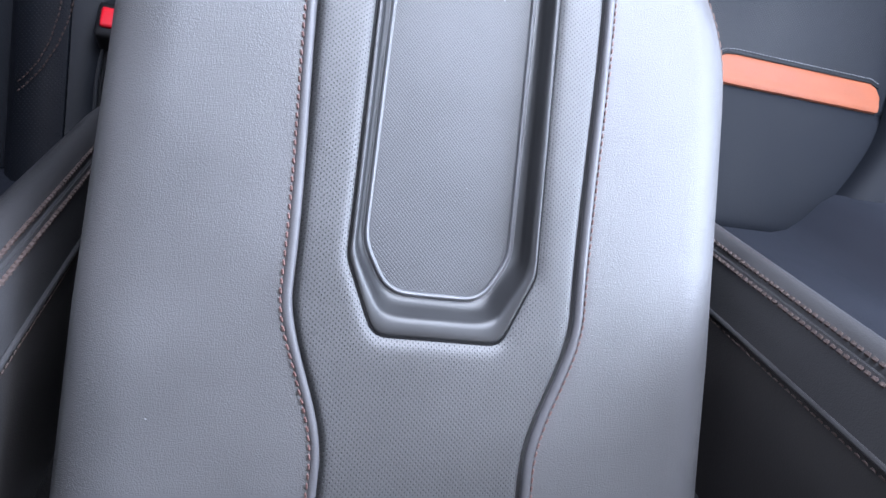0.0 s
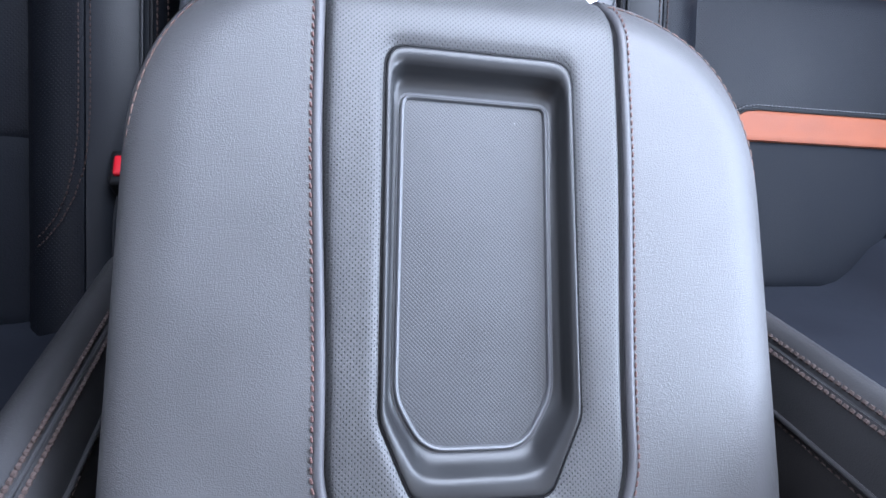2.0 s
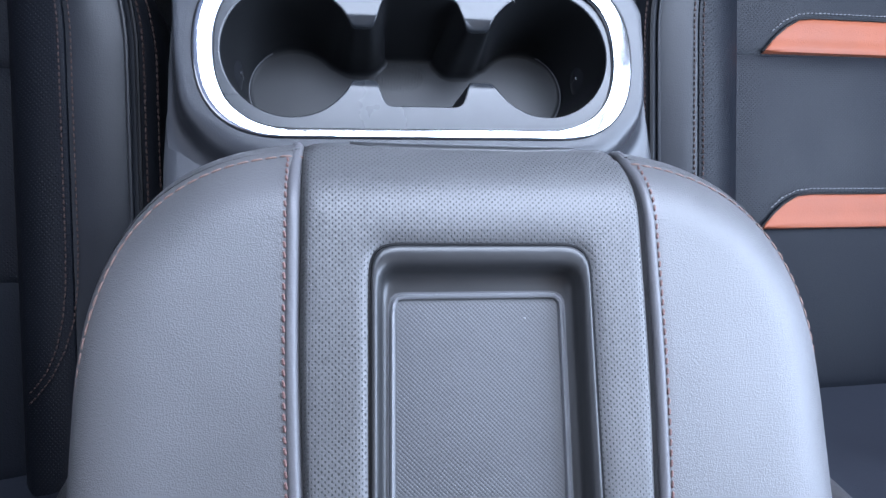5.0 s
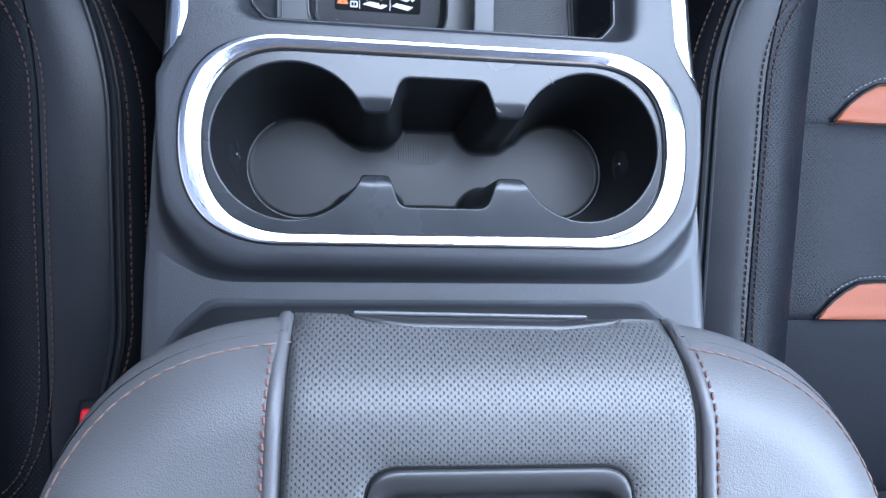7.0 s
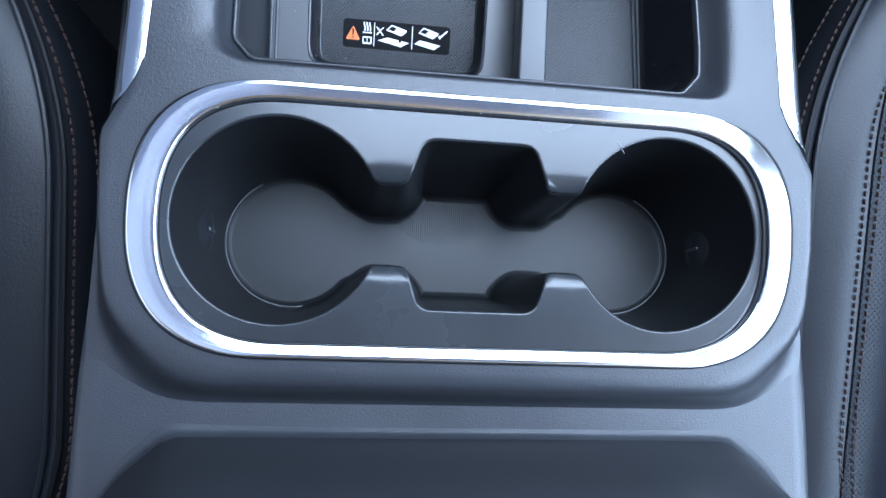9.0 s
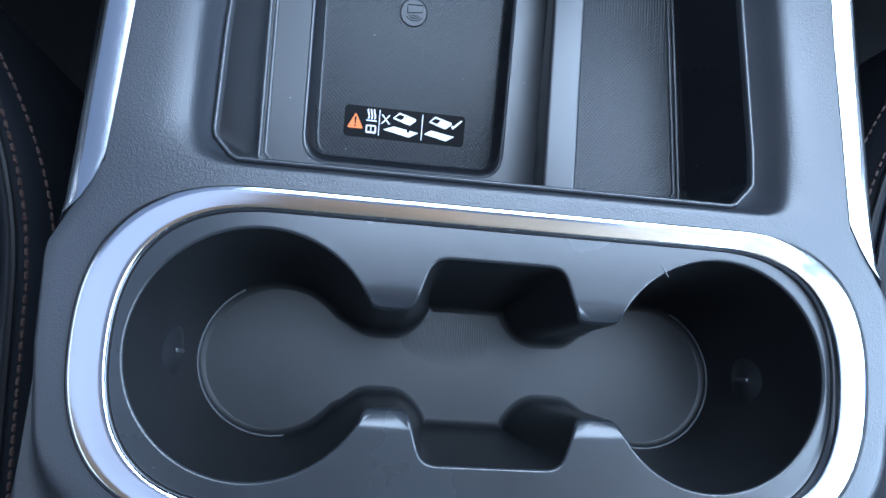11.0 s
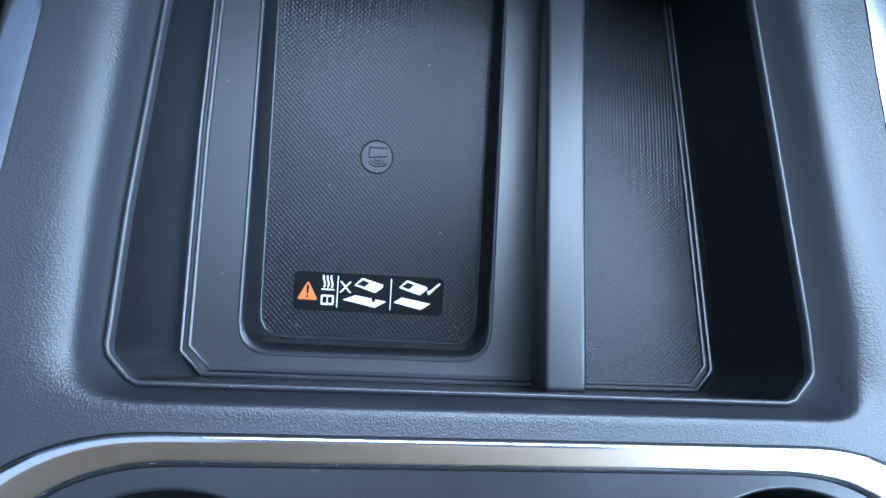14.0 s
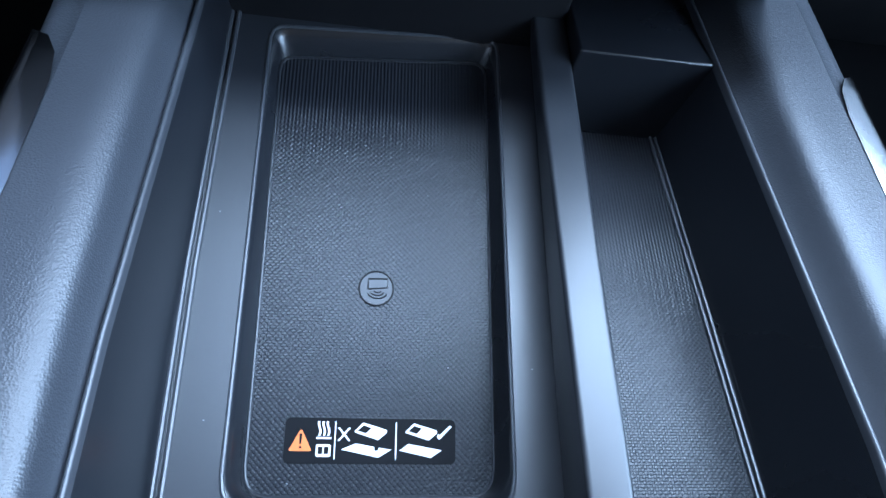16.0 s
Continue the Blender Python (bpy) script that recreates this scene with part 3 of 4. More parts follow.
FOOT = roundpoly([(-0.1635, 0.4330), (-0.1660, 0.398), (-0.1690, 0.3140), (0.1690, 0.3140), (0.1640, 0.398), (0.1605, 0.4370), (0.1395, Y_SPLIT), (-0.1440, Y_SPLIT)], [0.01, 0.02, 0.060, 0.060, 0.02, 0.01, 0, 0], 10)
foot_ring = polar(FOOT, RING_C, NR)
snap(foot_ring, [(0.1395, Y_SPLIT), (-0.1440, Y_SPLIT)])


def roll(k, down):
    """A ring between the edge of the deck and the foot of its roll, level with the deck at the straight front joint."""
    return [(x, y, deck(y) - down * (1.0 - smoothstep(Y_SPLIT - 0.030, Y_SPLIT - 0.004, y))) for x, y in mix(da, foot_ring, k)]


rings = [on_deck(mix(ro, da, -0.01), -0.004), on_deck(mix(ro, da, 0.02), 0.0), on_deck(mix(ro, da, 0.4), 0.0), on_deck(mix(ro, da, 0.75), 0.0), on_deck(da, 0.0)]
rings += [roll(k, d) for k, d in ((0.12, 0.0003), (0.23, 0.0012), (0.32, 0.0032), (0.39, 0.0062), (0.45, 0.0096), (0.51, 0.0128), (0.59, 0.0156), (0.70, 0.0176), (0.84, 0.0185), (1.0, 0.0188), (1.04, 0.0240))]
mesh("deck", *loft(rings), PLASTIC, console, "soft grained plastic top")

# deck round the open bin
BIN_C = (-0.004, 0.56)
DECK_B = [(-0.1440, Y_SPLIT), (0.1395, Y_SPLIT), (0.1310, 0.545), (0.1265, 0.61), (0.1225, 0.70), (-0.1300, 0.70), (-0.1345, 0.61), (-0.1385, 0.55)]
BIN_TOP = roundpoly([(-0.1172, 0.4665), (0.1128, 0.4665), (0.1126, 0.495), (0.0935, 0.694), (-0.1095, 0.694), (-0.1172, 0.52)], [0.020, 0.020, 0.06, 0.01, 0.01, 0.1])
BIN_RIM = roundpoly([(-0.1125, 0.4790), (-0.1040, 0.4700), (0.0970, 0.4700), (0.1057, 0.4800), (0.1052, 0.495), (0.0855, 0.690), (-0.1040, 0.690), (-0.1120, 0.52)], [0.004, 0.004, 0.004, 0.004, 0.03, 0.01, 0.01, 0.1])
BIN_LOW = roundpoly([(-0.1015, 0.4845), (-0.0940, 0.4770), (0.0865, 0.4770), (0.0935, 0.4845), (0.0920, 0.51), (0.0800, 0.684), (-0.0985, 0.684), (-0.1020, 0.53)], [0.003, 0.003, 0.003, 0.003, 0.06, 0.01, 0.01, 0.1])
NB = 280
db, bt, br, bl = [polar(p, BIN_C, NB) for p in (DECK_B, BIN_TOP, BIN_RIM, BIN_LOW)]
snap(db, DECK_B)


def base(y):
    """Floor of the bin, which climbs towards the dashboard."""
    return 0.5065 + 0.20 * (y - 0.485)


def side_floor(y):
    """Floor of the side bin, nearly level."""
    return 0.5050 + 0.09 * (y - 0.4775)


def low_floor(x, y):
    k = smoothstep(0.024, 0.034, x)
    return base(y) * (1 - k) + side_floor(y) * k


rings = [on_deck(db), on_deck(mix(db, bt, 0.45)), on_deck(mix(db, bt, 0.65), -0.0002), on_deck(mix(db, bt, 0.8), -0.0007), on_deck(mix(db, bt, 0.92), -0.0017), on_deck(bt, -0.0032), on_deck(mix(bt, br, 0.22), -0.0056), on_deck(mix(bt, br, 0.5), -0.0086), on_deck(mix(bt, br, 0.8), -0.0115), on_deck(br, -0.0128)]
mesh("bin_surround", *loft(rings), PLASTIC, console, "soft grained plastic rim of the open bin")
rings = [on_deck(br, -0.0128), on_deck(inset(br, 0.0002), -0.0117), on_deck(inset(br, 0.0006), -0.0110), on_deck(inset(br, 0.0011), -0.0108), on_deck(inset(br, 0.0016), -0.0110), on_deck(inset(br, 0.0020), -0.0117), on_deck(inset(br, 0.0022), -0.0140)]
mesh("rim_bead", *loft(rings), GLINT_BEAD, console, "raised bead along the rim of the bin", smooth=85)
rings = rings[-1:]
low = [(x, y, low_floor(x, y)) for x, y in bl]
rings += [[tuple(np.array(a) * (1 - k) + np.array(b) * k) for a, b in zip(rings[-1], low)] for k in (0.5, 0.92)] + [low]
mesh("bin_wall", *loft(rings), WALL_LINER, console, "smooth dark bin wall")

PAD = roundpoly([(-0.0785, 0.4945), (0.0040, 0.4945), (0.0040, 0.661), (-0.0800, 0.654)], [0.009, 0.009, 0.006, 0.006])
PAD_TOP = even(roundpoly([(-0.0830, 0.4857), (0.0062, 0.4857), (0.0075, 0.666), (-0.0840, 0.660)], [0.011, 0.011, 0.006, 0.006]), 0.003)


def on_base(poly, up=0.0):
    return [(x, y, base(y) + up) for x, y in poly]


LEDGE = roundpoly([(-0.1015, 0.4845), (-0.0940, 0.4770), (0.0245, 0.4770), (0.0245, 0.684), (-0.0985, 0.684), (-0.1020, 0.53)], [0.003, 0.003, 0, 0, 0.01, 0.1])
mesh("bin_ledge", *fill([on_base(LEDGE), on_base(PAD_TOP)]), SMOOTH, console, "smooth plastic ledge round the charging pad")


def pad_z(y, up=0.0):
    return 0.4890 + 0.26 * (y - 0.4945) + up


pc = (-0.0375, 0.572)
ra, rb = polar(PAD_TOP, pc, 220), polar(PAD, pc, 220)
foot = [(x, y, pad_z(y)) for x, y in rb]
lip = on_base(mix(ra, rb, 0.45), -0.0025)
rings = [on_base(ra), on_base(mix(ra, rb, 0.15), -0.0003), lip, [tuple(np.array(a) * 0.15 + np.array(b) * 0.85) for a, b in zip(lip, foot)], foot]
mesh("pad_recess", *loft(rings), WALL_LINER, console)
mesh("recess_lip", *hoop(on_base(ra, -0.0003), 0.0008, 8), GLINT_BEAD, console)
q = rb
mesh("charging_pad", *fill([[(x, y, pad_z(y, 0.0008)) for x, y in q]]), PAD_RUBBER, console, "dotted and ribbed black rubber charging pad")
mesh("pad_edge", *hoop([(x, y, pad_z(y, 0.0010)) for x, y in q], 0.0006, 8), SMOOTH, console)
v, f = box(0.0185, 0.0325, 0.4732, 0.684, 0.0, 0.0300, 0.0018)
mesh("divider", [(x + (0.0045 if z < 0.01 and x < 0.024 else 0.0), y, low_floor(x, y) - 0.004 if z < 0.01 else 0.5345 + 0.12 * (y - 0.475) + z - 0.030) for x, y, z in v], f, SMOOTH, console, "low plastic rail between pad and bin")
bead = [(-0.0985, 0.684), (-0.1015, 0.56), (-0.1015, 0.4855), (-0.0940, 0.4780), (0.0240, 0.4780)]
for off in (0.0, 0.0026):
    mesh("ledge_bead", *tube([(x + off, y + (0.7 * off if y < 0.49 else 0), base(y) + 0.0005) for x, y in bead], 0.0009, 8), GLINT_BEAD, console)
bead = [(0.0800, 0.684), (0.0885, 0.56), (0.0930, 0.4855), (0.0865, 0.4780), (0.0330, 0.4780)]
for off in (0.0, 0.0024):
    mesh("mat_bead", *tube([(x - off, y + (0.7 * off if y < 0.49 else 0), side_floor(y) + 0.0006) for x, y in bead], 0.0008, 8), GLINT_BEAD, console)
RM = roundpoly([(0.0325, 0.4772), (0.0860, 0.4772), (0.0925, 0.4840), (0.0915, 0.51), (0.0795, 0.684), (0.0325, 0.684)], [0, 0.003, 0.003, 0.06, 0.01, 0])
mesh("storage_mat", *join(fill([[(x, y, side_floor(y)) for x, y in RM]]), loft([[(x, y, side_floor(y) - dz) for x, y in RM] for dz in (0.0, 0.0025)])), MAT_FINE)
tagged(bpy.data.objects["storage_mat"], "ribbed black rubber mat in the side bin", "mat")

v, f = box(0.0330, 0.0960, 0.640, 0.684, 0.0, 0.0300, 0.0012)
mesh("bin_end_wall", [(x, y, side_floor(y) - 0.002 if z < 0.01 else 0.562 + z - 0.030) for x, y, z in v], f, WALL_LINER, console)
# Black block put where the far end of the bin only lies in shade.
mesh("bin_back", *box(-0.1060, 0.0325, 0.6640, 0.6900, 0.500, 0.600, 0.002), BLACK, console, "black end of the bin under the dashboard")
# warning sticker on the pad
def on_pad(poly, up):
    return [(x, y, pad_z(y, up)) for x, y in poly]


sticker = mesh("warning_sticker", *fill([on_pad(roundpoly([(-0.0668, 0.5044), (-0.0095, 0.5044), (-0.0095, 0.5186), (-0.0668, 0.5186)], 0.0022), 0.0012)]), STICKER, console, "black warning sticker with white and orange drawings")


def ink(name, poly, mat, up=0.0015, hole=None):
    """A printed shape; x and y run from 0 to 60 and 0 to 15 across the sticker, in millimetres."""
    sx = lambda p: [(-0.0668 + a * 0.000955, 0.5044 + b * 0.00094) for a, b in p]
    return mesh(name, *fill([on_pad(sx(poly), up)] + ([on_pad(sx(hole), up)] if hole else [])), mat, sticker, smooth=0)


ink("warning_triangle", roundpoly([(1.5, 4), (9.5, 4), (5.5, 11.5)], 0.6), ORANGE_INK)
ink("exclamation_mark", [(5.2, 6.2), (5.8, 6.2), (6.0, 9.6), (5.0, 9.6)], STICKER, 0.0018)
ink("exclamation_dot", [(5.1, 4.8), (5.9, 4.8), (5.9, 5.6), (5.1, 5.6)], STICKER, 0.0018)
for k in range(3):
    x = 11.4 + 1.5 * k
    pts = [(x + 0.35 * math.sin(t * 5.5), 9.0 + 4.8 * t) for t in np.linspace(0, 1, 12)]
    ink("heat_wave", pts + [(a + 0.7, b) for a, b in reversed(pts)], WHITE_INK)
ink("heat_base", [(10.8, 8.0), (15.9, 8.0), (15.9, 8.6), (10.8, 8.6)], WHITE_INK)
ink("booklet", roundpoly([(10.8, 2.2), (15.9, 2.2), (15.9, 6.2), (10.8, 6.2)], 0.8), WHITE_INK)
ink("booklet_page", [(11.5, 3.0), (13.1, 3.0), (13.1, 5.4), (11.5, 5.4)], STICKER, 0.0018)
ink("booklet_page", [(13.6, 3.0), (15.2, 3.0), (15.2, 5.4), (13.6, 5.4)], STICKER, 0.0018)
ink("divider_line", [(17.0, 1.4), (17.4, 1.4), (17.4, 13.8), (17.0, 13.8)], WHITE_INK)
ink("divider_line", [(38.3, 1.4), (38.7, 1.4), (38.7, 13.8), (38.3, 13.8)], WHITE_INK)
for a, b in (((18.4, 7.4), (22.2, 11.8)), ((22.2, 7.4), (18.4, 11.8))):
    ink("cross_stroke", [(a[0] - 0.4, a[1]), (a[0] + 0.4, a[1]), (b[0] + 0.4, b[1]), (b[0] - 0.4, b[1])], WHITE_INK)
for x in (23.6, 41.6):
    ink("device_drawing", roundpoly([(x, 10.4), (x + 8.6, 7.8), (x + 11.6, 10.2), (x + 11.6, 11.2), (x + 3.2, 13.6)], 0.4), WHITE_INK)
    ink("device_screen", [(x + 1.2, 10.8), (x + 4.2, 9.9), (x + 6.2, 11.7), (x + 3.4, 12.6)], STICKER, 0.0018)
ink("tray_drawing", [(19.4, 4.6), (32.4, 2.0), (36.8, 4.6), (24.4, 6.6)], WHITE_INK)
ink("tray_drawing", [(39.8, 4.4), (51.0, 2.0), (55.0, 4.6), (43.0, 6.6)], WHITE_INK)
ink("tick_stroke", [(53.2, 9.0), (54.0, 8.0), (58.6, 12.6), (57.9, 13.0), (54.1, 9.6), (53.6, 10.2)], WHITE_INK)
ink("clip_drawing", roundpoly([(31.0, 4.2), (32.4, 4.2), (32.4, 6.0), (31.0, 6.0)], 0.4), STICKER, 0.0018)

# charging emblem moulded into the pad
EM = (-0.0385, 0.5630)
circle = [(EM[0] + 0.0062 * math.cos(a), EM[1] + 0.0062 * math.sin(a)) for a in np.linspace(0, 2 * math.pi, 40, endpoint=False)]
emblem = mesh("emblem", *fill([on_pad(circle, 0.0010)]), PAD_PLAIN, console, "moulded round charging emblem")
mesh("emblem_ring", *tube(on_pad(circle + circle[:1], 0.0011), 0.00035, 6), BLACK, emblem)
ph = [(EM[0] - 0.0030, EM[1] - 0.0004), (EM[0] + 0.0040, EM[1] + 0.0004), (EM[0] + 0.0040, EM[1] + 0.0036), (EM[0] - 0.0030, EM[1] + 0.0034)]
mesh("emblem_device", *tube(on_pad(ph + ph[:1], 0.0011), 0.0003, 6), BLACK, emblem)
for k in range(3):
    r = 0.0012 + 0.0011 * k
    mesh("emblem_wave", *tube(on_pad([(EM[0] + 0.0004 + r * math.cos(a), EM[1] - 0.0008 - 0.6 * r * abs(math.sin(a)) - 0.0004 * k) for a in np.linspace(math.pi * 1.05, math.pi * 1.95, 10)], 0.0011), 0.0003, 6), BLACK, emblem)

# ---------------------------------------------------------------- cup holder insert
CUP_L, CUP_R, CUP_RAD, CY = -0.0876, 0.0856, 0.0437, 0.4010
TAB_NEAR, TAB_FAR = 0.3835, 0.4185


def cup_outline():
    """Two cups joined by a channel: square notches in the middle, flat tongues between them and the cups."""
    pts, rad = [], []

    def add(x, y, r=0.0):
        pts.append((x, y))
        rad.append(r)

    def cup(cx, cy, side):
        """The arc of a cup from one tongue round to the other."""
        a = math.asin((TAB_FAR - cy) / CUP_RAD)
        b = math.asin((cy - TAB_NEAR) / CUP_RAD)
        if side < 0:
            arc = np.linspace(a + 0.10, 2 * math.pi - b - 0.10, 70)
        else:
            arc = np.linspace(math.pi + b + 0.10, 3 * math.pi - a - 0.10, 70)
        for t in arc:
            add(cx + CUP_RAD * math.cos(t), cy + CUP_RAD * math.sin(t))

    cup(CUP_L, CY - 0.001, -1)
    add(-0.0485, TAB_NEAR, 0.004)
    add(-0.0325, TAB_NEAR, 0.004)
    add(-0.0265, 0.3645, 0.007)
    add(0.0250, 0.3645, 0.007)
    add(0.0310, TAB_NEAR, 0.004)
    add(0.0465, TAB_NEAR, 0.004)
    cup(CUP_R, CY + 0.001, 1)
    add(0.0465, TAB_FAR, 0.004)
    add(0.0300, TAB_FAR, 0.004)
    add(0.0225, 0.4380, 0.007)
    add(-0.0265, 0.4380, 0.007)
    add(-0.0330, TAB_FAR, 0.004)
    add(-0.0480, TAB_FAR, 0.004)
    return soften(even(roundpoly(pts, rad, 6), 0.0011), 3)


cup_holder = thing("cup_holder", "dark plastic twin cup holder insert with satin top plate", "cup holder")
CUP = cup_outline()
CUP_FLOOR = 0.4780
CUP_N = np.array(inset(CUP, 1.0)) - np.array(CUP)
TAB = [smoothstep(0.027, 0.0335, abs(x + 0.0008)) * (1 - smoothstep(0.0465, 0.0550, abs(x + 0.0008))) * (1 - smoothstep(0.017, 0.027, abs(y - CY))) for x, y in CUP]
for _ in range(10):
    TAB = [0.25 * TAB[i - 1] + 0.5 * TAB[i] + 0.25 * TAB[(i + 1) % len(TAB)] for i in range(len(TAB))]


def droop(x, y):
    """How far the tongues between the cups bend down towards the channel."""
    if abs(x) > 0.064:
        return 0.0
    r = 0.0084
    go = min(max(0.0, y - (TAB_NEAR - 0.0080) if y < CY else TAB_FAR + 0.0080 - y), 0.0081)
    return r - math.sqrt(r * r - go * go)


def rolled(turn):
    """A ring of the rounded edge, turned from level (0) to upright (90)."""
    a, r, out = radians(turn), 0.0011, []
    for (x, y), n in zip(CUP, CUP_N):
        d = r * (math.sin(a) - 1)
        q = (x + n[0] * d, y + n[1] * d)
        out.append((q[0], q[1], deck(q[1]) - 0.0013 - r * (1 - math.cos(a)) - droop(*q)))
    return out


def well_ring(z, d, d_tab, times):
    """A ring of the well wall, moved inwards by d, and by d_tab under the tongues."""
    row = [(x + n[0] * (d + (d_tab - d) * g), y + n[1] * (d + (d_tab - d) * g)) for (x, y), n, g in zip(CUP, CUP_N, TAB)]
    return [(x, y, z) for x, y in soften(row, times)]


edge_rings = [rolled(a) for a in (0, 12, 25, 40, 55, 70, 82)]
wall = [edge_rings[-1], well_ring(0.525, 0.0028, 0.0006, 2), well_ring(0.505, 0.0055, 0.0012, 3)]
for up, d, e in ((0.0090, 0.0078, 0.0018), (0.0045, 0.0086, 0.0026), (0.0018, 0.0094, 0.0036), (0.0005, 0.0106, 0.0050), (0.0, 0.0122, 0.0066)):
    wall.append(well_ring(CUP_FLOOR + up, d, e, 4))
mesh("cup_plate", *fill([on_deck(mix(ro, ri, 0.985), -0.0013), edge_rings[0]]), PLATE, cup_holder, "satin plastic plate inside the chrome ring", smooth=60)
mesh("plate_lip", *loft(edge_rings), PLATE, cup_holder, "rounded edge of the cup plate", smooth=85)
mesh("cup_well", *loft(wall), CUP_RUBBER, cup_holder, "deep dark plastic cup wells", smooth=60)
mesh("cup_floor", *fill([wall[-1]]), CUP_BASE, cup_holder, "rubber floor of the cup wells")
for cx, s in ((CUP_L, -1), (CUP_R, 1)):
    cy = CY + 0.001 * s
    arc = [(cx + 0.0343 * math.cos(a), cy + 0.0343 * math.sin(a), CUP_FLOOR + 0.0022) for a in (np.linspace(2.1, 4.9, 40) if s < 0 else np.linspace(-1.75, 1.1, 40))]
    mesh("cup_floor_edge", *tube(arc, 0.00060, 6), GLINT_BEAD, cup_holder)
    # a sprung grip in the outer wall: a shallow swelling with a slit across it
    gx, gz = cx + s * (CUP_RAD - 0.0048), 0.507
    swell = []
    for k in range(9):
        w = k / 8
        h = 0.5 + 0.5 * math.cos(math.pi * w)
        swell.append([(gx + s * (0.0006 - 0.0042 * h - 0.0030 * w * w * math.cos(a) ** 2 + 0.0022 * w * math.sin(a)), cy + 0.0150 * w * math.cos(a), gz + 0.0150 * w * math.sin(a)) for a in np.linspace(0, 2 * math.pi, 24, endpoint=False)])
    mesh("cup_grip", *loft(swell), GRIP, cup_holder, "sprung rubber cup grip", smooth=80)
    mesh("grip_slit", *box(min(gx - s * 0.0026, gx - s * 0.0038), max(gx - s * 0.0026, gx - s * 0.0038), cy - 0.0009, cy + 0.0009, gz - 0.006, gz + 0.005, 0.0004), GLINT_BEAD, cup_holder)
ribs = []
for x in np.arange(-0.0320, 0.0100, 0.00115):
    k = math.sqrt(1 - ((x + 0.011) / 0.0215) ** 2)
    ribs.append(tube([(x, 0.4140 + 0.0125 * k * u, CUP_FLOOR + 0.0001 - 0.0003 * u * u) for u in (-1, -0.5, 0, 0.5, 1)], 0.00028, 6))
tagged(mesh("floor_ribs", *join(*ribs), CUP_BASE, cup_holder, "fine moulded ribs on the cup holder floor"), kind="stuff")

# sides of the console, chrome side strips and the step down to the armrest box
LEDGE_Z = 0.5255


def flank(y, s):
    """Half width of the deck where the side strip begins."""
    if s < 0:
        return float(np.interp(y, (0.437, 0.446, 0.4625, 0.55, 0.61, 0.70), (0.1560, 0.1470, 0.1440, 0.1385, 0.1345, 0.1300)))
    return float(np.interp(y, (0.437, 0.446, 0.4625, 0.545, 0.61, 0.70), (0.1540, 0.1460, 0.1395, 0.1310, 0.1265, 0.1225)))


def brow(y, s):
    """Half width of the outer edge of the side strip."""
    if s < 0:
        return float(np.interp(y, (0.425, 0.437, 0.45, 0.55, 0.61, 0.70), (0.1590, 0.1580, 0.1570, 0.1530, 0.1485, 0.1445)))
    return float(np.interp(y, (0.425, 0.437, 0.45, 0.55, 0.61, 0.70), (0.1585, 0.1565, 0.1530, 0.1445, 0.1400, 0.1355)))


for s in (-1, 1):
    rows = []
    for y in (0.20, 0.26, 0.30, 0.33, 0.36, 0.398, 0.425, 0.437, 0.45, 0.50, 0.55, 0.62, 0.70):
        k = smoothstep(0.34, 0.43, y)
        x = 0.1710 * (1 - k) + (brow(y, s) + 0.0045) * k
        up = smoothstep(0.440, 0.460, y)
        top = LEDGE_Z - 0.0004 * k + 0.008 * up
        rows.append([(s * (x - 0.010), y, top + 0.010 * up), (s * (x - 0.004), y, top + 0.006 * up), (s * (x - 0.001), y, top - 0.002), (s * x, y, top - 0.006), (s * (x + 0.001), y, 0.46), (s * (x + 0.002), y, 0.30), (s * (x + 0.002), y, FLOOR_Z)])
    mesh("side_panel", *loft(rows, closed=False), PLASTIC, console)
    rows = []
    for y, w in ((0.4385, 0.04), (0.443, 0.34), (0.449, 0.66), (0.456, 0.88), (0.465, 1.0), (0.50, 1.0), (0.54, 1.0), (0.57, 1.0), (0.590, 0.97), (0.600, 0.85), (0.606, 0.6), (0.609, 0.2)):
        y += 0.020 * smoothstep(0.54, 0.60, y) if s > 0 else 0.0
        xi, xo = flank(y, s), brow(y, s)
        rows.append([(s * (xi + (xo - xi) * u), y, deck(y) + 0.0004 + 0.0020 * u - 0.0022 * u * u - 0.0052 * max(0.0, (u - 0.62) / 0.38) ** 2) for u in (1 - w + k * w for k in np.linspace(0, 1, 11))])
    mesh("chrome_side_strip", *loft(rows, closed=False), CHROME, console, "bright chrome strip along the console edge")
    rows = []
    for y in np.linspace(0.438, 0.70, 28):
        xi, xo = flank(y, s), brow(y, s)
        rows.append([(s * (xi + (xo - xi) * u), y, deck(y) - 0.0004 * min(1.0, u * 8) - 0.0016 * u - 0.0075 * max(0.0, (u - 0.55) / 0.45) ** 2) for u in np.linspace(0, 1, 9)] + [(s * (xo + 0.001), y, deck(y) - 0.013), (s * (xo + 0.0035), y, deck(y) - 0.030)])
    mesh("deck_shoulder", *loft(rows, closed=False), PLASTIC, console)

ledge = [(-0.1610, 0.20), (0.1610, 0.20), (0.1610, 0.41), (0.138, 0.41), (0.138, 0.345), (-0.138, 0.345), (-0.138, 0.41), (-0.1610, 0.41)]
mesh("rear_ledge", *fill([[(x, y, LEDGE_Z) for x, y in ledge]]), PLASTIC, console, "plastic step behind the cup holders")
